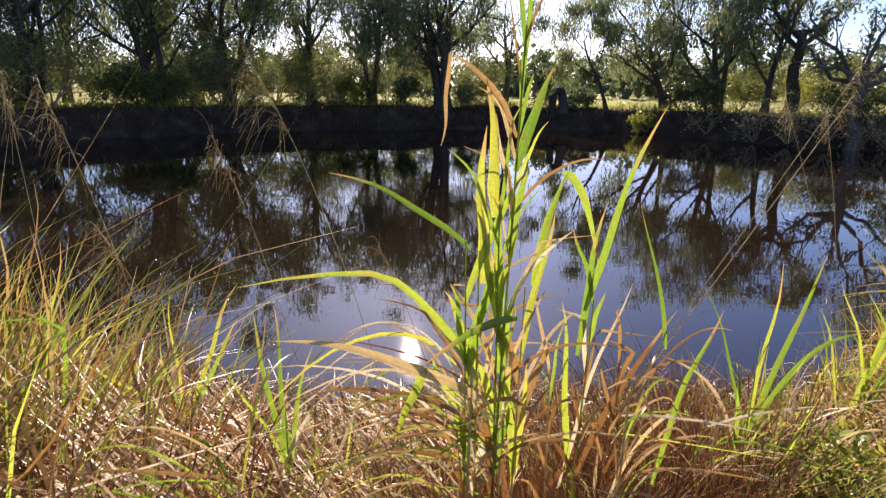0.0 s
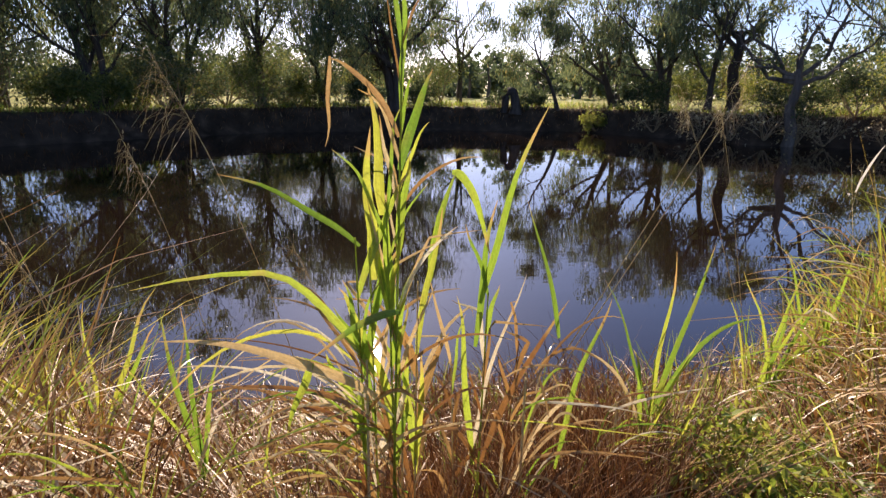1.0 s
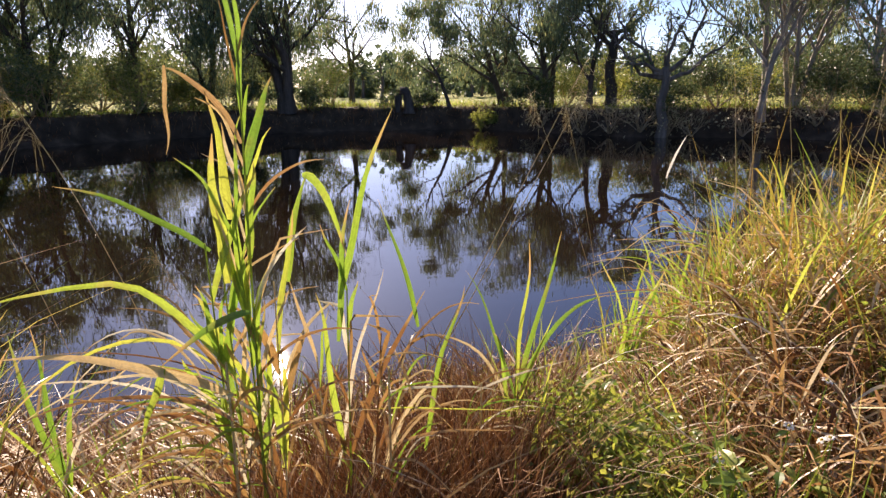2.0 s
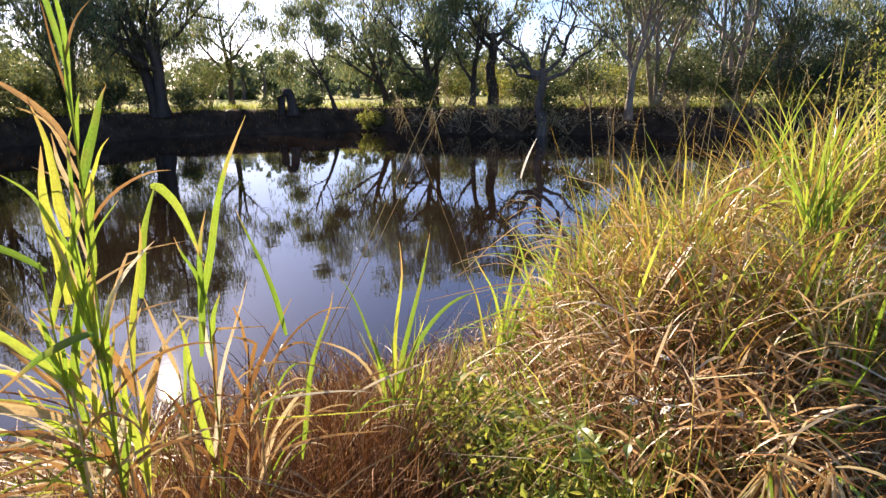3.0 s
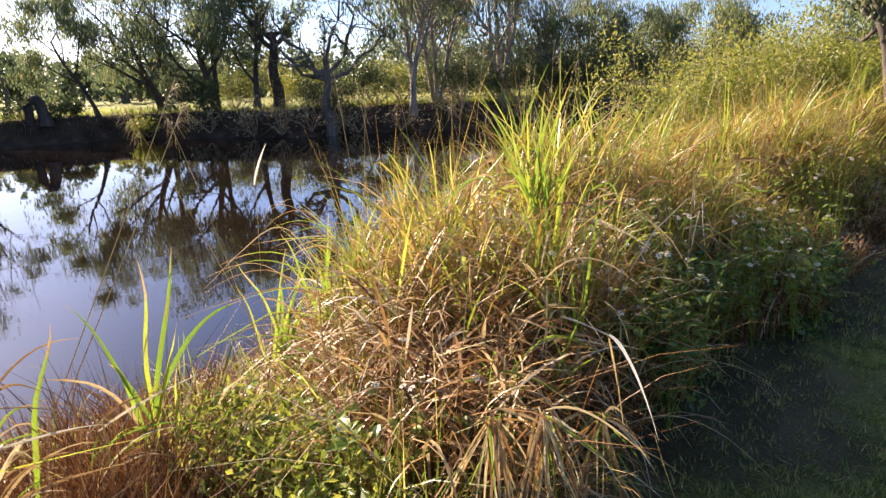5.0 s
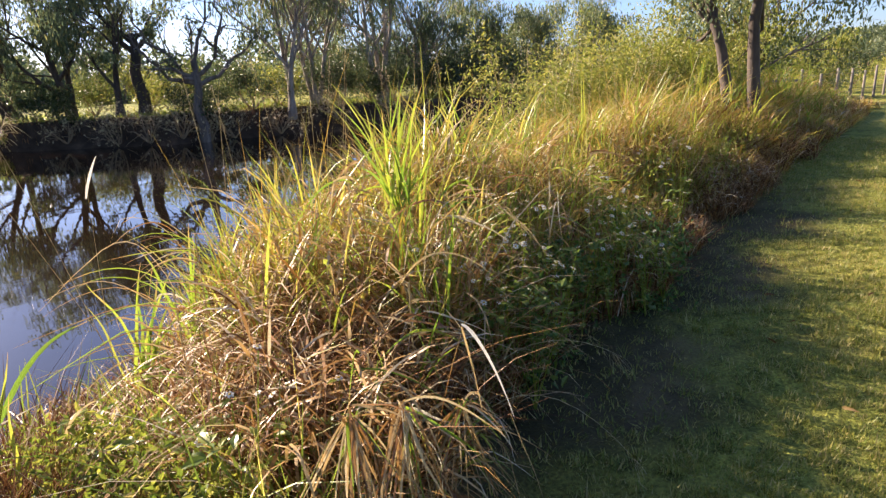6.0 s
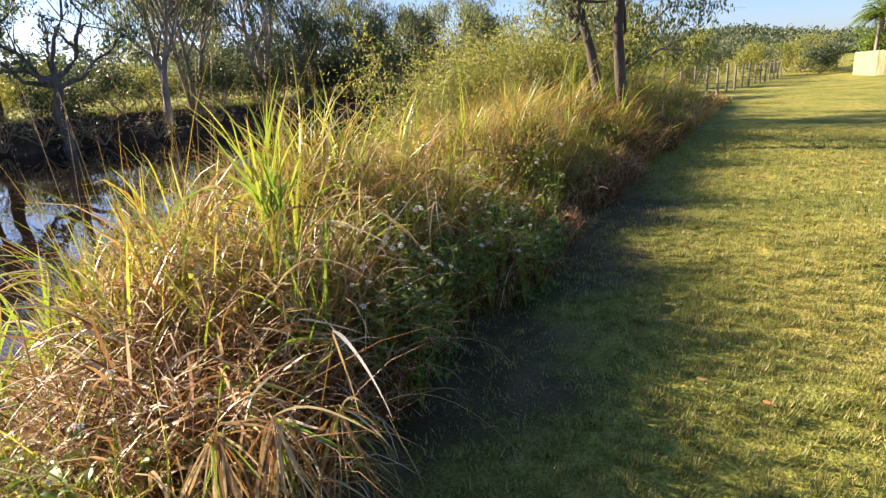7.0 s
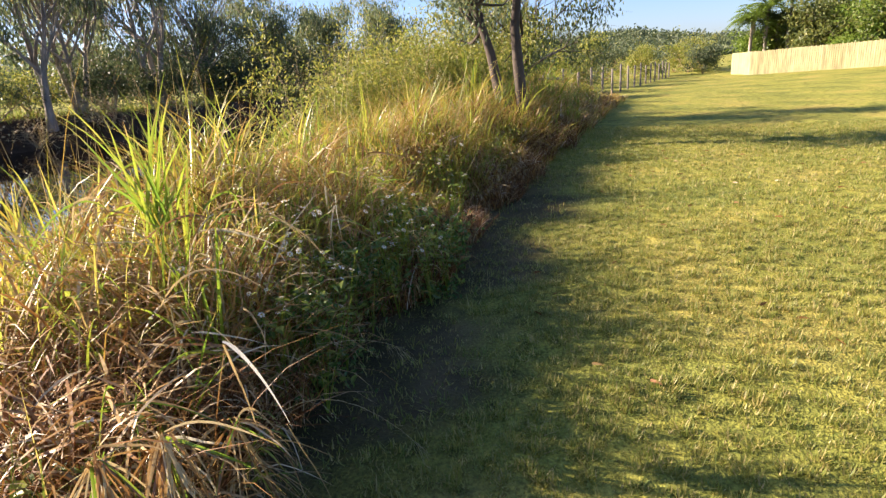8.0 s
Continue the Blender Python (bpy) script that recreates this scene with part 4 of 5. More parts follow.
def reed(label, at, stems, leaves, seed, name="reed_clump"):
    """A clump of reed grass. Stems and leaves go from foot to tip, in metres from the clump's foot: (x, y, z) twice, rise, width, fresh or dead."""
    top = new(name)
    z0 = float(ground_z(at[0], at[1])) - 0.03
    top.location = (at[0], at[1], z0)
    for k, (b, t, rise, r, mat) in enumerate(stems):
        pts = stem_line(b, t, rise)
        part("stem", mesh_of("stem", *tubes([(pts, np.linspace(r, r * 0.45, len(pts)))], 6), mat, True), top)
    for k, (b, t, rise, w, mat) in enumerate(leaves):
        ob = part("leaf", ribbon_mesh("leaf", b, t, rise, w * (1.25 if mat is L else 1.1), seed * 50 + k, mat), top)
        if mat is DRYSINGLE:
            tagged(ob, "withered brown leaf")
    return tagged(top, label, "reed")


L, D = LEAFBLADE, DRYSINGLE
REED = "tall green reed grass with some withered leaves"
def noded(rng, stems, per, length, width, wide=0.6, dead=0.25, low=0.45, high=1.02):
    """Leaves springing in turn from the nodes of leaning stems."""
    out = []
    for b, t, rise, r, mat in stems:
        b, t = np.array(b), np.array(t)
        for k in range(per):
            s = low + (high - low) * (k + rng.uniform(0.1, 0.9)) / per
            p = b + (t - b) * min(s, 1.0)
            a = (0.3 if k % 2 else 2.9) + rng.normal(0, 0.7)
            l = length * rng.uniform(0.6, 1.15)
            o = wide * rng.uniform(0.25, 1.0)
            e = p + np.array([math.cos(a) * l * o, math.sin(a) * l * o * 0.7, l * (1.0 - 0.75 * o)])
            out.append((tuple(p), tuple(e), l * 0.35 * o, rng.uniform(*width), D if rng.uniform() < dead * (1.6 - s) else L))
    return out


stems = [((0.0, 0, 0), (0.05, 0.0, 1.66), 0, 0.0045, GREEN), ((0.03, 0.02, 0), (0.01, 0.0, 1.30), 0, 0.004, GREEN), ((-0.04, 0, 0), (-0.06, 0.0, 1.22), 0, 0.004, GREEN),
         ((0.06, 0.03, 0), (0.08, 0.05, 1.1), 0, 0.004, STRAW), ((-0.02, 0.05, 0), (-0.03, 0.01, 1.2), 0, 0.004, GREEN)]
reed("tallest green reed clump with a withered folded leaf", (0.95, 1.62), stems, [
    ((0.0, 0, 1.27), (-0.02, 0, 1.56), 0, 0.021, L), ((-0.02, 0, 1.12), (-0.03, 0.01, 1.46), 0, 0.022, L), ((0.02, 0, 1.03), (0.01, 0, 1.32), 0, 0.018, L),
    ((-0.05, 0, 1.20), (-0.35, 0.02, 1.36), 0.03, 0.012, L), ((-0.02, 0, 0.88), (-0.42, 0, 1.16), 0.17, 0.015, L),
    ((0.04, 0, 1.44), (-0.11, 0, 1.60), 0.07, 0.012, D), ((-0.10, 0, 1.605), (-0.115, 0, 1.42), 0, 0.008, D),
    ((0.045, 0, 1.50), (0.06, 0, 1.86), 0, 0.009, L), ((0.05, 0, 1.60), (0.0, 0.02, 1.98), 0.02, 0.009, L),
    ((-0.01, -0.17, 0.92), (-0.45, -0.17, 1.05), 0.06, 0.019, D), ((0.04, -0.15, 1.10), (-0.15, -0.17, 1.0), 0.05, 0.013, L), ((-0.14, -0.17, 1.0), (-0.21, -0.17, 0.82), 0.02, 0.015, L)]
    + noded(np.random.RandomState(31), stems, 6, 0.36, (0.010, 0.02), wide=0.34, dead=0.3, low=0.36, high=0.9)
    + noded(np.random.RandomState(36), stems, 6, 0.36, (0.005, 0.010), wide=1.1, dead=0.85, low=0.42, high=0.8)
    + noded(np.random.RandomState(37), stems[:2], 6, 0.26, (0.003, 0.008), wide=0.42, dead=0.6, low=0.72, high=1.0), 11)
stems = [((0.0, 0, 0), (0.03, 0.0, 1.05), 0, 0.0045, GREEN), ((0.05, 0.02, 0), (0.12, 0.03, 0.9), 0, 0.004, RUSSET), ((-0.04, 0.03, 0), (-0.06, 0.03, 0.85), 0, 0.004, STRAW)]
reed(REED, (1.18, 1.75), stems, [
    ((-0.12, 0, 1.08), (-0.06, 0, 1.36), 0.02, 0.019, L), ((-0.065, 0, 1.355), (0.04, 0, 1.14), 0.12, 0.017, L), ((0.01, 0, 1.02), (0.16, 0.02, 1.51), 0.0, 0.015, L), ((0.22, 0, 0.92), (0.13, 0, 1.29), 0.0, 0.015, L),
    ((0.0, 0, 0.9), (0.05, 0.03, 1.28), 0.02, 0.014, L), ((0.0, 0, 0.55), (-0.06, -0.03, 1.05), 0.05, 0.015, L), ((0.02, 0, 0.55), (0.25, 0.02, 1.02), 0.06, 0.015, D), ((0.24, 0.04, 0.5), (0.36, 0.02, 1.02), 0.08, 0.012, L),
    ((0.1, 0.0, 0.45), (0.34, 0.0, 0.78), 0.16, 0.012, D), ((-0.02, 0.02, 0.5), (0.12, 0.03, 1.08), 0.0, 0.012, D)] + noded(np.random.RandomState(32), stems, 7, 0.26, (0.006, 0.013), dead=0.9), 12)
reed("low green reed shoots spreading in a fan", (1.8, 2.05), [((0, 0, 0), (0.0, 0.0, 0.72), 0, 0.004, GREEN)], [
    ((0.0, 0, 0.5), (0.06, 0.04, 1.07), 0.0, 0.013, L), ((0.01, 0, 0.52), (0.16, 0.0, 1.1), 0.0, 0.014, L), ((0.0, 0, 0.5), (-0.18, 0.02, 0.98), 0.02, 0.013, L),
    ((0.02, 0, 0.55), (0.42, 0.14, 0.80), 0.16, 0.014, L), ((0.0, 0, 0.4), (0.1, -0.12, 0.88), 0.05, 0.012, L), ((-0.02, 0, 0.4), (-0.12, -0.1, 0.8), 0.1, 0.012, L),
    ((0.02, -0.1, 0.3), (0.04, -0.28, 0.82), 0.02, 0.014, L), ((0.1, -0.1, 0.3), (0.3, -0.2, 0.72), 0.12, 0.011, D), ((0, 0, 0.4), (-0.26, 0.08, 0.74), 0.16, 0.011, D)], 13)
reed("green reed shoots above bowed straw", (0.38, 1.95), [((0, 0, 0), (0.0, 0.0, 0.62), 0, 0.004, GREEN)], [
    ((0.0, 0, 0.4), (-0.1, 0.03, 0.92), 0.04, 0.014, L), ((0.01, 0, 0.42), (-0.03, 0.0, 0.95), 0.0, 0.012, L), ((0.0, 0, 0.4), (0.08, 0.02, 0.82), 0.02, 0.013, L),
    ((0.0, 0, 0.4), (-0.24, 0.02, 0.78), 0.1, 0.012, L), ((-0.02, 0, 0.4), (0.14, -0.06, 0.7), 0.08, 0.011, D), ((0.0, 0, 0.35), (-0.32, -0.04, 0.62), 0.14, 0.011, D)], 14)
for k, (x, y, s) in enumerate([(-0.32, 1.95, 1.0), (-0.62, 2.2, 1.1), (-0.95, 2.0, 1.0), (-1.4, 2.4, 1.1), (-0.1, 2.3, 0.8)]):
    rng = np.random.RandomState(600 + k)
    lv = []
    for q in range(9):
        a, h = rng.uniform(0, 2 * math.pi), rng.uniform(0.75, 1.2) * s
        r = rng.uniform(0.04, 0.3)
        lv.append(((0, 0, 0.35), (r * math.cos(a), r * math.sin(a), h), r * 0.3, rng.uniform(0.010, 0.016), L if q % 4 else D))
    reed("green reed clump beside the straw", (x, y), [((0, 0, 0), (0.02, 0, 0.7 * s), 0, 0.004, GREEN)], lv, 20 + k)
for k, (x, y, h) in enumerate([(3.45, 1.72, 1.52), (3.3, 1.42, 1.12), (4.35, 2.3, 1.4), (3.6, 1.8, 1.3), (3.7, 1.9, 1.15), (2.55, 2.6, 0.95), (3.0, 2.9, 1.1), (5.4, 2.6, 1.45), (2.9, 1.35, 0.75), (6.2, 2.2, 1.4)]):
    rng = np.random.RandomState(640 + k)
    lv = []
    for q in range(26 if k == 0 else 8):
        a, hh = rng.uniform(0, 2 * math.pi), rng.uniform(0.75, 1.05) * h
        r = rng.uniform(0.06, 0.34)
        lv.append(((rng.normal(0, 0.04), rng.normal(0, 0.04), (0.66 if k == 0 else 0.4) * h), (r * math.cos(a), r * math.sin(a), hh), r * 0.25, rng.uniform(0.008, 0.014), L))
    reed("bright green shoots rising out of the dry grass", (x, y), [((0, 0, 0), (0.0, 0, 0.7 * h), 0, 0.005, GREEN)], lv, 40 + k)


def tussock(label, at, seed, n, length, width, lean, spread):
    """A dead tussock whose leaves bow outwards and hang; every leaf is a piece."""
    rng = np.random.RandomState(seed)
    top = new("dead_tussock")
    top.location = (at[0], at[1], float(ground_z(at[0], at[1])) - 0.02)
    for k in range(n):
        a = rng.normal(lean, spread)
        r, l = rng.uniform(0.25, 0.6) * length, rng.uniform(0.7, 1.1) * length
        b = (rng.normal(0, 0.05), rng.normal(0, 0.05), 0.1)
        t = (r * math.cos(a), r * math.sin(a), rng.uniform(0.0, 0.45) * l)
        part("leaf", ribbon_mesh("leaf", b, t, rng.uniform(0.15, 0.85) * l, rng.uniform(*width) * (rng.uniform(0.9, 1.3) if k % 7 == 0 else rng.uniform(0.3, 0.75)), seed * 40 + k, D if k % 5 else L), top)
    tagged(top, label, "grass")


tussock("withered tussock with pale leaves hanging over the lawn", (2.72, 1.14), 61, 40, 0.74, (0.011, 0.023), -1.7, 1.0)
tussock("withered tussock with pale leaves hanging over the lawn", (2.46, 1.14), 66, 22, 0.62, (0.010, 0.02), -2.0, 1.0)
tussock("withered tussock with pale leaves hanging over the lawn", (2.95, 1.10), 67, 28, 0.66, (0.011, 0.021), -1.4, 0.9)
tussock("withered tussock with pale leaves hanging over the lawn", (3.15, 1.3), 62, 26, 0.6, (0.008, 0.015), -1.5, 0.8)
tussock("bowed straw tussock above the water", (2.6, 2.0), 63, 26, 0.7, (0.007, 0.013), 2.6, 0.9)
tussock("bowed straw tussock beside the reeds", (0.62, 1.75), 64, 26, 0.65, (0.006, 0.012), 2.9, 0.7)
tussock("bowed straw tussock beside the reeds", (0.05, 1.7), 65, 24, 0.6, (0.006, 0.012), 2.6, 1.0)


def spray(label, at, z0, seed, n, length, width, az, spread, mats, name="leaf_spray", fall=(-0.15, 0.55)):
    """Leaves that spring from one stem's upper part and bow to one side."""
    rng = np.random.RandomState(seed)
    top = new(name)
    top.location = (at[0], at[1], float(ground_z(at[0], at[1])) - 0.02)
    part("stem", mesh_of("stem", *tubes([(stem_line((0, 0, 0), (0.01, 0, z0 + 0.12), 0), np.linspace(0.006, 0.003, 9))], 6), STRAW, True), top)
    for k in range(n):
        a, l = rng.normal(az, spread), rng.uniform(0.55, 1.1) * length
        z = z0 + rng.uniform(-0.28, 0.12)
        drop = rng.uniform(*fall)
        t = (l * math.cos(a), l * math.sin(a) * 0.7, z + l * (0.35 - drop))
        part("leaf", ribbon_mesh("leaf", (rng.normal(0, 0.03), rng.normal(0, 0.03), z), t, l * rng.uniform(0.05, 0.6), rng.uniform(*width) * rng.uniform(0.45, 0.85), seed * 31 + k, mats[k % len(mats)]), top)
    return tagged(top, label, "grass")


spray("straw-coloured leaves bowing sideways off the tall reeds", (0.9, 1.6), 0.80, 81, 30, 0.46, (0.006, 0.014), 3.05, 0.5, (D, D, D, L))
spray("straw-coloured leaves bowing sideways off the tall reeds", (0.98, 1.66), 0.66, 82, 24, 0.40, (0.006, 0.013), 2.9, 0.8, (D, D, L))
spray("withered and green leaves springing from a reed", (1.3, 1.72), 0.70, 83, 26, 0.36, (0.006, 0.013), 0.2, 0.9, (D, D, L, D))
spray("withered and green leaves springing from a reed", (1.62, 1.9), 0.5, 84, 18, 0.34, (0.005, 0.010), 0.6, 0.9, (L, D, D))
spray("bowed green and straw leaves above the water", (2.5, 2.1), 0.75, 85, 22, 0.48, (0.004, 0.010), 2.7, 0.6, (D, L, D))
spray("bowed green and straw leaves above the water", (2.85, 2.5), 0.9, 86, 20, 0.45, (0.005, 0.011), 2.5, 0.7, (D, L, D, D))
spray("bowed straw leaves in a tangle", (-0.25, 1.75), 0.62, 87, 28, 0.5, (0.006, 0.012), 2.9, 0.8, (D, D, L))
spray("bowed straw leaves in a tangle", (-0.9, 1.8), 0.75, 88, 28, 0.5, (0.006, 0.012), 0.4, 1.0, (D, L, D))
spray("bowed straw leaves in a tangle", (0.35, 1.6), 0.5, 89, 24, 0.5, (0.006, 0.012), 2.8, 0.9, (D, D, L))
for k, (x, y, z0) in enumerate([(2.7, 1.25, 0.55), (3.05, 1.35, 0.7), (3.5, 1.5, 0.95), (3.3, 1.9, 1.05), (4.0, 1.6, 0.9), (4.6, 1.55, 0.9), (5.3, 1.6, 0.95), (3.8, 2.3, 1.1)]):
    spray("withered leaves drooping from a grass stem", (x, y), z0, 100 + k, 20, 0.42, (0.009, 0.018), -1.6, 0.9, (D, D, L), fall=(0.3, 1.1))


def straw_fan(at, node, seed, n, length):
    """A broken culm whose dead leaves hang and splay from one joint."""
    rng = np.random.RandomState(seed)
    top = new("straw_fan")
    top.location = (at[0], at[1], float(ground_z(at[0], at[1])) - 0.02)
    node = np.array(node)
    part("culm", mesh_of("culm", *tubes([(stem_line((0, 0, 0), node, 0.04), np.linspace(0.006, 0.004, 9))], 6), STRAW, True), top)
    for k in range(n):
        a, l = rng.normal(-1.9, 1.0), length * rng.uniform(0.55, 1.1)
        out = rng.uniform(0.25, 0.95)
        tip = node + np.array([math.cos(a) * l * out, math.sin(a) * l * out * 0.6, -l * math.sqrt(1 - out * out)])
        tip[2] = max(tip[2], 0.03)
        part("leaf", ribbon_mesh("leaf", tuple(node + rng.normal(0, 0.012, 3)), tuple(tip), rng.uniform(0.0, 0.16), rng.uniform(0.004, 0.011), seed * 60 + k, D if k % 8 else L), top)
    tagged(top, "dead straw leaves splaying from a broken culm", "grass")


straw_fan((2.68, 1.20), (-0.13, -0.24, 0.64), 45, 34, 0.52)
straw_fan((2.46, 1.22), (-0.10, -0.24, 0.70), 46, 28, 0.46)
straw_fan((2.86, 1.16), (-0.04, -0.22, 0.52), 47, 22, 0.42)


def seed_stalk(label, base, tip, rise, plume, seed, radius=0.0013, strands=34, mat=STRAW):
    """A thin stalk with a loose hanging plume of seed strands; places in metres."""
    rng = np.random.RandomState(seed)
    top = new("seed_stalk")
    b = np.array([base[0], base[1], float(ground_z(base[0], base[1])) - 0.02])
    top.location = b
    pts = stem_line((0, 0, 0), np.array(tip) - b, rise, 12)
    part("stalk", mesh_of("stalk", *tubes([(pts, np.linspace(radius, radius * 0.4, len(pts)))], 5), mat, True), top)
    if plume:
        d = pts[-1] - pts[-4]
        d /= np.linalg.norm(d)
        lines = []
        for k in range(strands):
            s = rng.uniform(0, 1)
            p = pts[-1] - d * plume * 0.8 * s
            e = p + d * plume * rng.uniform(0.25, 0.6) + rng.normal(0, 0.12, 3) * plume + np.array([0, 0, -rng.uniform(0.2, 0.75) * plume])
            lines.append((stem_line(p, e, 0.18 * plume, 4), np.full(5, 0.0005)))
        tagged(part("plume", mesh_of("plume", *tubes(lines, 3), mat, True), top), kind="stuff")
    return tagged(top, label, "grass")


SEED = "thin straw seed stalk with a loose hanging plume"
for k, (b, t, r, pl) in enumerate([((0.42, 2.4), (0.02, 2.5, 1.33), 0.22, 0.22), ((0.75, 2.3), (0.18, 2.4, 1.62), 0.3, 0.3), ((-0.1, 2.4), (-0.5, 2.4, 1.5), 0.2, 0.25), ((-0.4, 2.2), (-0.55, 2.3, 1.55), 0.1, 0.2),
                                   ((-0.75, 2.3), (-0.8, 2.4, 1.5), 0.1, 0.25), ((1.3, 2.5), (2.15, 2.35, 1.6), -0.02, 0.32), ((1.32, 2.52), (2.2, 2.45, 1.5), -0.02, 0.3), ((2.6, 2.6), (2.0, 2.5, 1.5), 0.05, 0.3),
                                   ((2.5, 2.55), (2.15, 2.5, 1.45), 0.1, 0.25), ((0.95, 2.2), (0.62, 2.3, 1.0), 0.15, 0.18), ((0.2, 2.2), (-0.2, 2.1, 1.1), 0.1, 0.2)]):
    seed_stalk(SEED, b, t, r, pl * (0.5 if 5 <= k <= 8 else 1.25), 700 + k, 0.0032 if k in (5, 6) else 0.0018, 24 if k in (5, 6) else 48)
for k in range(46):
    rng = np.random.RandomState(760 + k)
    x = rng.uniform(3.0, 10.5)
    y = float(lawn_edge(x)) + rng.uniform(0.35, 0.95) * 2.2
    h = rng.uniform(1.3, 1.85)
    seed_stalk(SEED, (x, y), (x + rng.normal(0, 0.22), y + rng.normal(0, 0.2), h), 0.06, rng.uniform(0.12, 0.26), 800 + k, 0.0026, 14)
# a stalk that carries one pale torn leaf, and two long bent stalks over the lawn
s1 = seed_stalk("thin stalk carrying one pale torn leaf", (2.12, 1.9), (2.13, 1.73, 1.34), 0.0, 0, 751)
part("torn_leaf", mesh_of("torn_leaf", *ribbon((0.0, -0.17, 1.30), (0.05, -0.18, 1.42), 0.02, 0.009, 5), PETAL, True), s1, "bleached torn leaf")
seed_stalk("long bent straw stalk with a drooping plume", (3.1, 1.35), (3.82, 0.78, 0.30), 0.55, 0.14, 752, 0.002, 16)
seed_stalk("long bent straw stalk with a drooping plume", (2.95, 1.2), (3.35, 0.52, 0.12), 0.7, 0.10, 753, 0.002, 12)
seed_stalk("long bent straw stalk with a drooping plume", (4.3, 1.6), (4.75, 0.95, 0.6), 0.5, 0.16, 754, 0.002, 16)
bent = new("bent_dead_leaf")
bent.location = (2.86, 1.15, float(ground_z(2.86, 1.15)))
part("rising_half", ribbon_mesh("rising_half", (0, 0, 0), (-0.05, -0.24, 0.80), 0.05, 0.010, 71, D), bent)
part("hanging_half", ribbon_mesh("hanging_half", (-0.05, -0.23, 0.80), (0.05, -0.36, 0.44), 0.16, 0.014, 72, PETAL), bent, "bleached hanging blade")
part("hanging_tip", ribbon_mesh("hanging_tip", (0.04, -0.35, 0.47), (0.15, -0.42, 0.08), 0.05, 0.005, 73, D), bent)
part("second_blade", ribbon_mesh("second_blade", (-0.05, -0.23, 0.79), (-0.02, -0.30, 0.35), 0.12, 0.009, 74, D), bent)
tagged(bent, "dead grass leaf bent over sharply above the lawn", "grass")


# ---- flowering weeds ----
def leaf_plate(length, width, seed):
    """A toothed oval leaf along +y."""
    v, f = [(0, 0, 0)], []
    n = 6
    for i in range(1, n + 1):
        s = i / n
        w = width * math.sin(math.pi * min(0.97, s ** 0.8)) * (1.0 if i % 2 else 0.8)
        z = 0.15 * length * math.sin(s * 2.2) - 0.1 * length * s
        v += [(-w, s * length, z + w * 0.25), (0, s * length, z), (w, s * length, z + w * 0.25)]
    for i in range(n - 1):
        a = 1 + 3 * i
        f += [(a, a + 1, a + 4, a + 3), (a + 1, a + 2, a + 5, a + 4)]
    f += [(0, 2, 1, 1), (0, 3, 2, 2)]
    bm = bmesh.new()
    vs = [bm.verts.new(p) for p in v]
    for q in f:
        bm.faces.new([vs[i] for i in dict.fromkeys(q)])
    me = bpy.data.meshes.new("leaf")
    bm.to_mesh(me)
    bm.free()
    me.materials.append(WEED)
    return me


WEED_LEAVES = [leaf_plate(0.05, 0.012, 1), leaf_plate(0.065, 0.017, 2), leaf_plate(0.04, 0.011, 3)]
HEART = solid_material("flower_heart", [(0.3, (0.5, 0.3, 0.03)), (0.7, (0.7, 0.5, 0.06))], 40, 0.8, 0.3, 0.001)


def flower_mesh():
    v, f = [], []
    for k in range(6):
        a = k * math.pi / 3
        c, s = math.cos(a), math.sin(a)
        for r, w, z in ((0.003, 0.002, 0), (0.011, 0.005, 0.002), (0.016, 0.003, -0.001)):
            v += [(r * c - w * s, r * s + w * c, z), (r * c + w * s, r * s - w * c, z)]
        b = 6 * k
        f += [(b, b + 1, b + 3, b + 2), (b + 2, b + 3, b + 5, b + 4)]
    return mesh_of("petals", np.array(v), np.array(f), PETAL)


def heart_mesh():
    return mesh_of("heart", *tubes([([(0, 0, -0.004), (0, 0, 0.0), (0, 0, 0.003), (0, 0, 0.005)], [0.002, 0.005, 0.0045, 0.001])], 7), HEART, True)


PETALS, HEARTM = flower_mesh(), heart_mesh()


def make_weed(seed, height, blooms, leaves):
    rng = np.random.RandomState(seed)
    top = new("flowering_weed" if blooms else "leafy_weed")
    lines = []
    for s in range(5):
        a, r = rng.uniform(0, 6.28), rng.uniform(0.03, 0.16)
        lines.append(stem_line((0, 0, 0), (r * math.cos(a), r * math.sin(a), height * rng.uniform(0.65, 1.05)), 0.02, 6))
    part("stem", mesh_of("stem", *tubes([(p, np.linspace(0.0025, 0.001, len(p))) for p in lines], 4), GREEN, True), top)
    for k in range(leaves):
        p = lines[k % 5][rng.randint(2, 7)]
        ob = part("leaf", WEED_LEAVES[k % 3], top)
        ob.location = p
        ob.rotation_euler = (rng.uniform(-0.7, 0.5), rng.uniform(-0.4, 0.4), rng.uniform(0, 6.28))
        s = rng.uniform(0.5, 0.95)
        ob.scale = (s, s, s)
    for k in range(blooms):
        p = lines[k % 5][-1]
        fl = part("flower", PETALS, top, "small white flower")
        fl.location = p + np.array([0, 0, 0.012 + 0.012 * (k // 5)]) + (rng.normal(0, 0.012, 3) if k > 4 else 0)
        fl.rotation_euler = (rng.uniform(-0.7, 0.9), rng.uniform(-0.6, 0.6), rng.uniform(0, 6.28))
        s = rng.uniform(0.6, 1.0)
        fl.scale = (s, s, s)
        part("flower_heart", HEARTM, fl)
    label = "green weed with small white daisy flowers" if blooms else "low leafy green weed in the grass"
    return tagged(top, label, "weed", "weeds on the bank")


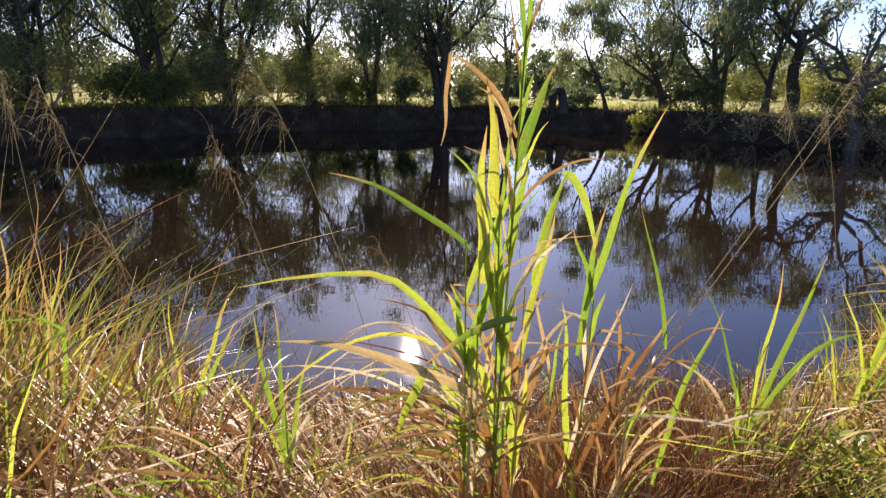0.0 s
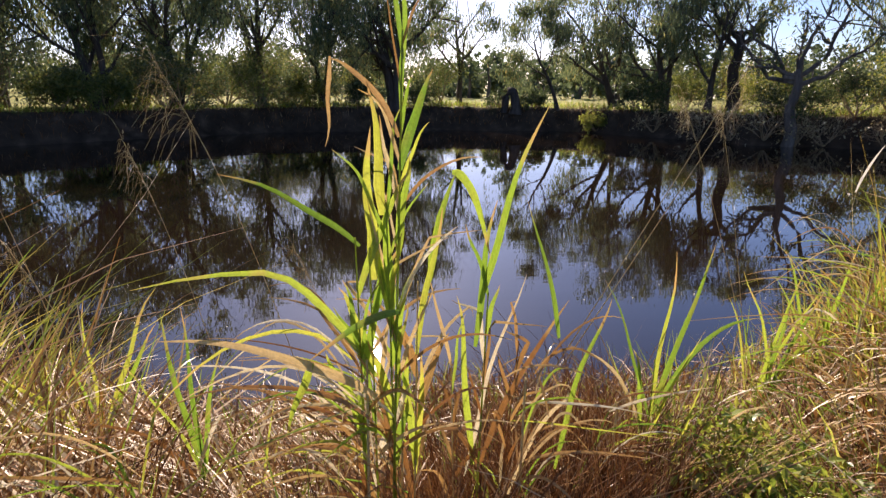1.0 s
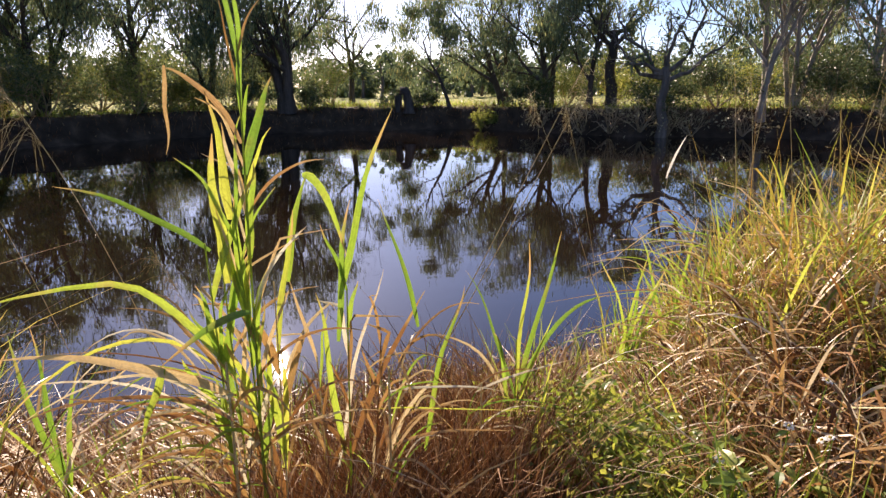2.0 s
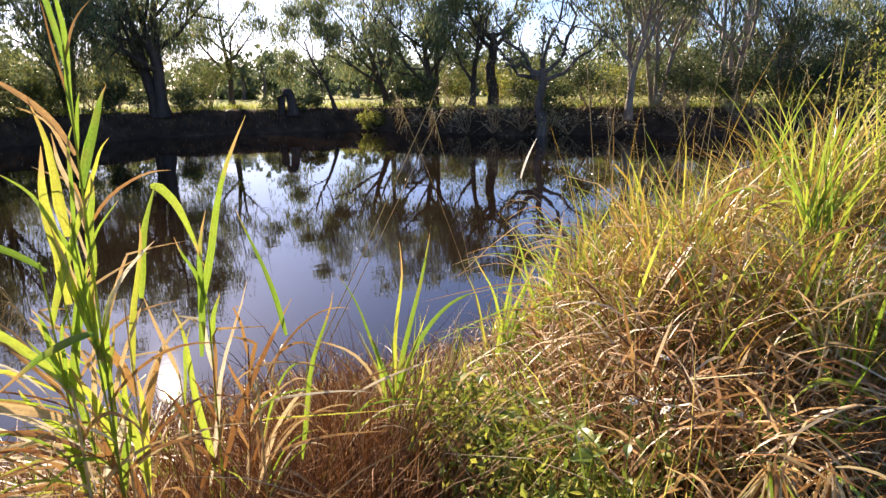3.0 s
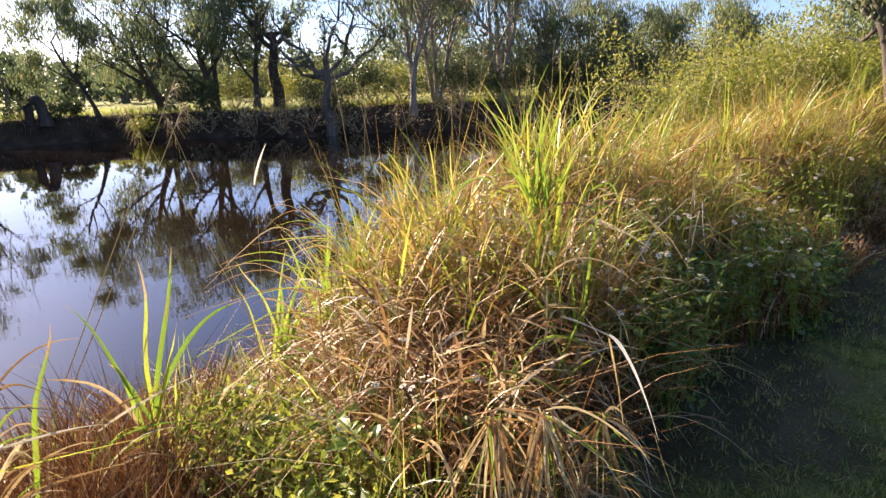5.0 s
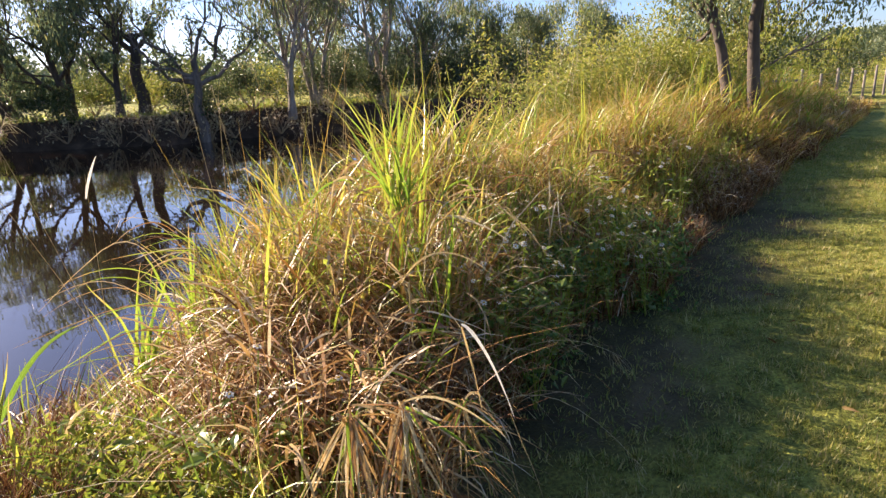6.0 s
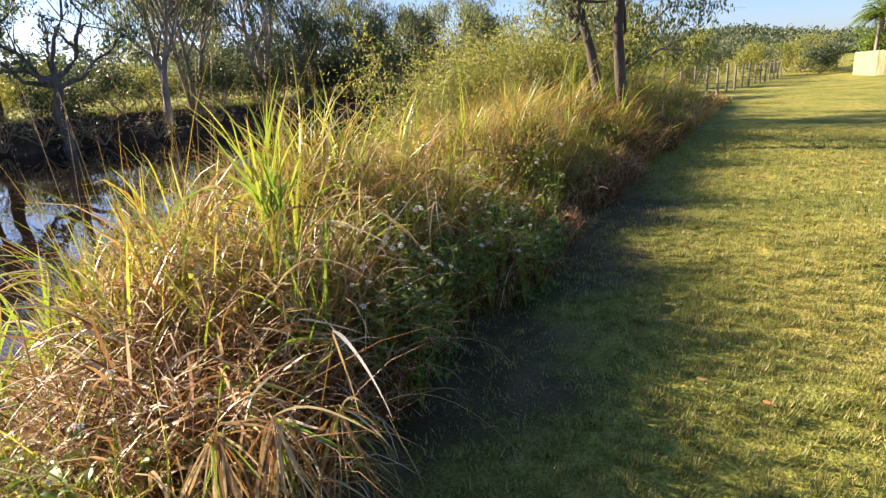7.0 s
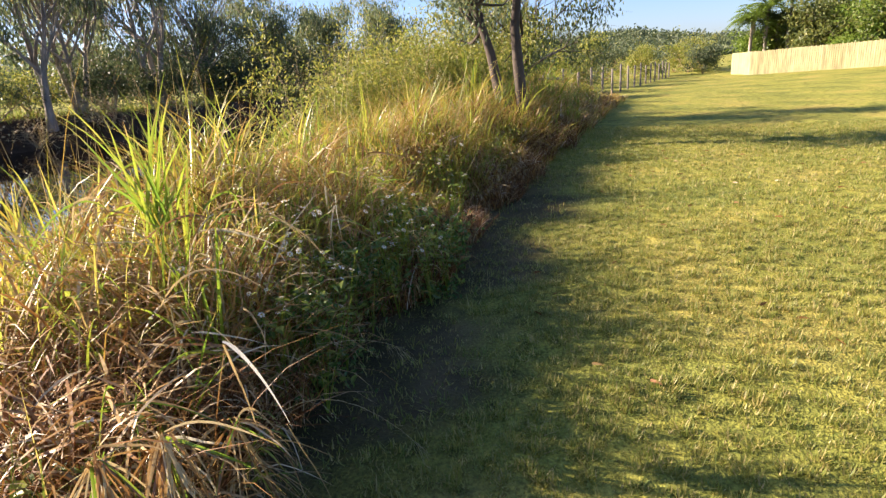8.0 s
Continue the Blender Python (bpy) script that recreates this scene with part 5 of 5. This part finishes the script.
protos = [make_weed(900, 0.5, 3, 28), make_weed(901, 0.62, 6, 26), make_weed(902, 0.42, 0, 32), make_weed(903, 0.72, 8, 26), make_weed(904, 0.6, 4, 28)]
rngw = np.random.RandomState(77)
edge = [(x, float(lawn_edge(x)) + rngw.uniform(-0.1, 0.4)) for x in rngw.uniform(3.4, 5.9, 48)]
edge += [(x, float(lawn_edge(x)) + rngw.uniform(0.2, 0.9)) for x in rngw.uniform(3.0, 8.0, 12)]
bank = [(rngw.uniform(2.05, 2.75), rngw.uniform(1.25, 1.95)) for _ in range(26)]
for k, (x, y) in enumerate(edge + bank):
    m = Matrix.Translation((x, y, float(ground_z(x, y)) - 0.01)) @ Matrix.Rotation(rngw.uniform(0, 6.28), 4, "Z") @ Matrix.Scale(rngw.uniform(0.85, 1.2), 4)
    if k < 5:
        protos[k].matrix_basis = m
    else:
        copy_thing(protos[k % 5 if k < len(edge) or k % 9 == 0 else 2], m)


def weed_leaves(name, seed, n, x0, x1, u0, u1, top, label, mat, size=0.034):
    """Small weed leaves too many to count, in loose mounds."""
    rng = np.random.RandomState(seed)
    m = max(6, n // 90)
    cx, cu = rng.uniform(x0, x1, m), rng.uniform(u0, u1, m)
    k = rng.randint(0, m, n)
    x = cx[k] + rng.normal(0, 0.07, n)
    y = lawn_edge(x) + cu[k] + rng.normal(0, 0.07, n)
    z = ground_z(x, y) + rng.uniform(0.03, 1, n) * (top * (0.6 + 0.4 * np.sin(cx[k] * 7)))
    v, f = leaf_cards(rng, np.stack([x, y, z], 1), size, size * 0.26, 0.15)
    tagged(new(name, mesh_of(name, v, f, mat)), label, "weeds", kind="stuff")


WEEDMASS = leaf_material("weed_mass", [(0.0, (0.12, 0.18, 0.02)), (0.5, (0.26, 0.31, 0.035)), (0.9, (0.40, 0.40, 0.055)), (1.0, (0.50, 0.40, 0.13))], 0.55, 0.4, amount=0.2)
# darker weed green for the lawn's edge: the shade there is put into it
WEEDSHADED = leaf_material("shaded_weed_mass", [(0.0, (0.06, 0.13, 0.02)), (0.6, (0.13, 0.22, 0.035)), (1.0, (0.30, 0.34, 0.07))], 0.4, 0.4, amount=0.2)
weed_leaves("bank_weeds", 411, 13000, 1.85, 2.75, 0.05, 1.05, 0.56, "leafy green weeds covering the bank", WEEDMASS)
weed_leaves("edge_weeds", 412, 6000, 3.3, 6.4, -0.05, 0.5, 0.58, "leafy weeds along the lawn's edge, with shade in their dark green", WEEDSHADED, 0.048)
weed_leaves("sward_weeds", 413, 8000, 2.8, 10.5, 0.3, 1.6, 0.95, "leafy green weeds growing through the long grass", WEEDMASS)


# ---- beyond the lawn ----
def paling_fence():
    """A stepless run of upright palings with posts and rails, turning a corner."""
    top = new("paling_fence")
    corner, right, left = np.array([50.4, -6.5]), np.array([46.6, -13.4]), np.array([56.0, -5.9])
    box_faces = np.array([(0, 1, 3, 2), (4, 6, 7, 5), (0, 4, 5, 1), (2, 3, 7, 6), (0, 2, 6, 4), (1, 5, 7, 3)])

    def box(p, q, t, z0, z1):
        d = (q - p) / np.linalg.norm(q - p)
        n = np.array([-d[1], d[0]]) * t / 2
        zz = lambda w, e: float(w) + e
        v = [(*(p - n), zz(z0, 0)), (*(p + n), zz(z0, 0)), (*(q - n), zz(z0, 0)), (*(q + n), zz(z0, 0)), (*(p - n), zz(z1, 0)), (*(p + n), zz(z1, 0)), (*(q - n), zz(z1, 0)), (*(q + n), zz(z1, 0))]
        return np.array(v), box_faces

    end = right + (right - corner) * 0.8
    count = 0
    for p, q in ((corner, end), (corner, left)):
        run = np.linalg.norm(q - p)
        n = int(run / 0.125)
        for i in range(n):
            a, b = p + (q - p) * i / n, p + (q - p) * (i + 0.86) / n
            g = float(ground_z(*((a + b) / 2)))
            count += 1
            part("paling", mesh_of("paling", *box(a, b, 0.03 + 0.012 * (count % 2), g - 0.05, g + 1.56 + 0.015 * math.sin(count * 2.7)), PALING), top)
        for h in (0.35, 1.15):
            v = []
            m = 8
            for i in range(m):
                a, b = p + (q - p) * i / m, p + (q - p) * (i + 1) / m
                g = float(ground_z(*((a + b) / 2)))
                v.append(box(a, b, 0.02, g + h, g + h + 0.08))
            part("rail", mesh_of("rail", *joined(v), PALING), top)
    tagged(top, "cream timber paling fence round a garden", "fence")


paling_fence()


def wire_fence():
    top = new("wire_fence")
    n = 17
    ends = []
    for i in range(n):
        s = i / (n - 1)
        x, y = 21.0 + 36 * s, 3.0 - 4.3 * s
        g = float(ground_z(x, y))
        h = 1.25 + 0.1 * math.sin(i * 2.3)
        part("post", mesh_of("post", *tubes([([(x, y, g - 0.1), (x + 0.02, y, g + h * 0.6), (x + 0.03 * math.sin(i), y, g + h), (x + 0.03 * math.sin(i), y, g + h + 0.01)], [0.055, 0.05, 0.045, 0.01])], 7), POSTWOOD, True), top)
        ends.append((x, y, g))
    for h in (0.45, 0.8, 1.12):
        part("wire", mesh_of("wire", *tubes([([(x, y, g + h) for x, y, g in ends], [0.006] * n)], 4), POSTWOOD, True), top)
    (xa, ya, ga), (xb, yb, gb) = ends[0], ends[1]
    part("rail", mesh_of("rail", *tubes([([(xa - 2.0, ya + 0.3, ga + 1.05), (xa, ya, ga + 1.08), (xb, yb, gb + 1.0)], [0.045] * 3)], 6), POSTWOOD, True), top)
    tagged(top, "weathered post and wire fence along the lawn", "fence")


wire_fence()


def palm(x, y, height, seed):
    rng = np.random.RandomState(seed)
    top = new("palm_tree")
    z = float(ground_z(x, y))
    top.location = (x, y, z - 0.1)
    pts = np.array([(0.15 * math.sin(k * 0.5), 0, height * k / 8) for k in range(9)])
    part("trunk", mesh_of("trunk", *tubes([(pts, np.linspace(0.16, 0.10, 9))], 8), PALEBARK, True), top)
    for k in range(20):
        a, el = k * 2.4, rng.uniform(-0.2, 1.1)
        l = rng.uniform(1.6, 2.2)
        t = pts[-1] + np.array([math.cos(a) * l * math.cos(el * 0.7), math.sin(a) * l * math.cos(el * 0.7), l * (el - 0.65)])
        rib = stem_line(pts[-1], t, 0.75, 9)
        d = np.gradient(rib, axis=0)
        base, az, ln = [], [], []
        for i in range(2, 10):
            for sgn in (-1, 1):
                for sub in (0, 0.25, 0.5, 0.75):
                    base.append(rib[i] - d[i] * sub)
                    az.append(math.atan2(d[i][1], d[i][0]) + sgn * 1.0)
                    ln.append(0.55 * (1.15 - abs(i - 5) / 7))
        v, f = blades(rng, np.array(base), np.array(az), np.array(ln) * 1.2, 0.085, 1.2, 1.1, 3)
        fr = part("frond", mesh_of("frond", v, f, PALMLEAF, True), top)
        part("rib", mesh_of("rib", *tubes([(rib, np.linspace(0.02, 0.006, 10))], 4), PALMLEAF, True), fr)
    tagged(top, "feathery green palm tree behind the paling fence", "palm")


for k, (x, y, h) in enumerate([(56.5, -7.2, 3.9), (57.0, -8.3, 4.8), (56.5, -9.8, 5.4), (58.5, -7.6, 4.4), (57.8, -9.2, 3.6)]):
    palm(x, y, h, 950 + k)
for k, (x, y, h) in enumerate([(55, -12.2, 5.0), (53.5, -14.5, 5.6), (51, -17.0, 5.6), (50, -19.5, 5.6), (58.5, -10.5, 3.6), (59.5, -8.6, 3.0), (57.4, -11.2, 4.4)]):
    make_tree("garden_tree", "leafy green garden tree behind the paling fence", x, y, h, 960 + k, stems=2, radius=0.15, leaves=7000, leaf=(0.26, 0.07), droop=0.3, foliage=PALMLEAF if k % 2 else OLIVE, cloud=0.4)
for k, (x, y, h) in enumerate([(62, -4.2, 2.4), (66, -3.2, 2.8), (70, -2.0, 3.2), (60, 1.5, 2.6), (54, 3.5, 3.0), (46, 4.5, 3.2), (40, 6, 3.4), (34, 6, 3.0), (28, 5.5, 2.6), (75, -4.5, 3.0)]):
    make_shrub(x, y, h, 980 + k, WATTLE if k % 2 else FARLEAF, "rounded bush at the far end of the lawn", leaves=3800, leaf=(0.17, 0.05))


# ---- fallen leaves and small things on the lawn ----
rngl = np.random.RandomState(99)
for k, (x, y) in enumerate([(5.2, -1.18), (5.26, -0.63), (4.22, -0.36)] + [(rngl.uniform(3.6, 12), rngl.uniform(-3, 0.6)) for _ in range(64)]):
    ob = new("fallen_leaf", mesh_of("fallen_leaf", *ribbon((-0.03, 0, 0.006), (0.04, 0.01, 0.012), 0.008, 0.016, 990 + k, 5), RUSSET if k % 3 else DRYSINGLE, True))
    ob.location = (x, y, float(ground_z(x, y)) + 0.012)
    ob.rotation_euler = (0, 0, rngl.uniform(0, 6.28))
    tagged(ob, "curled brown leaf fallen on the lawn", "leaf", "fallen leaves")
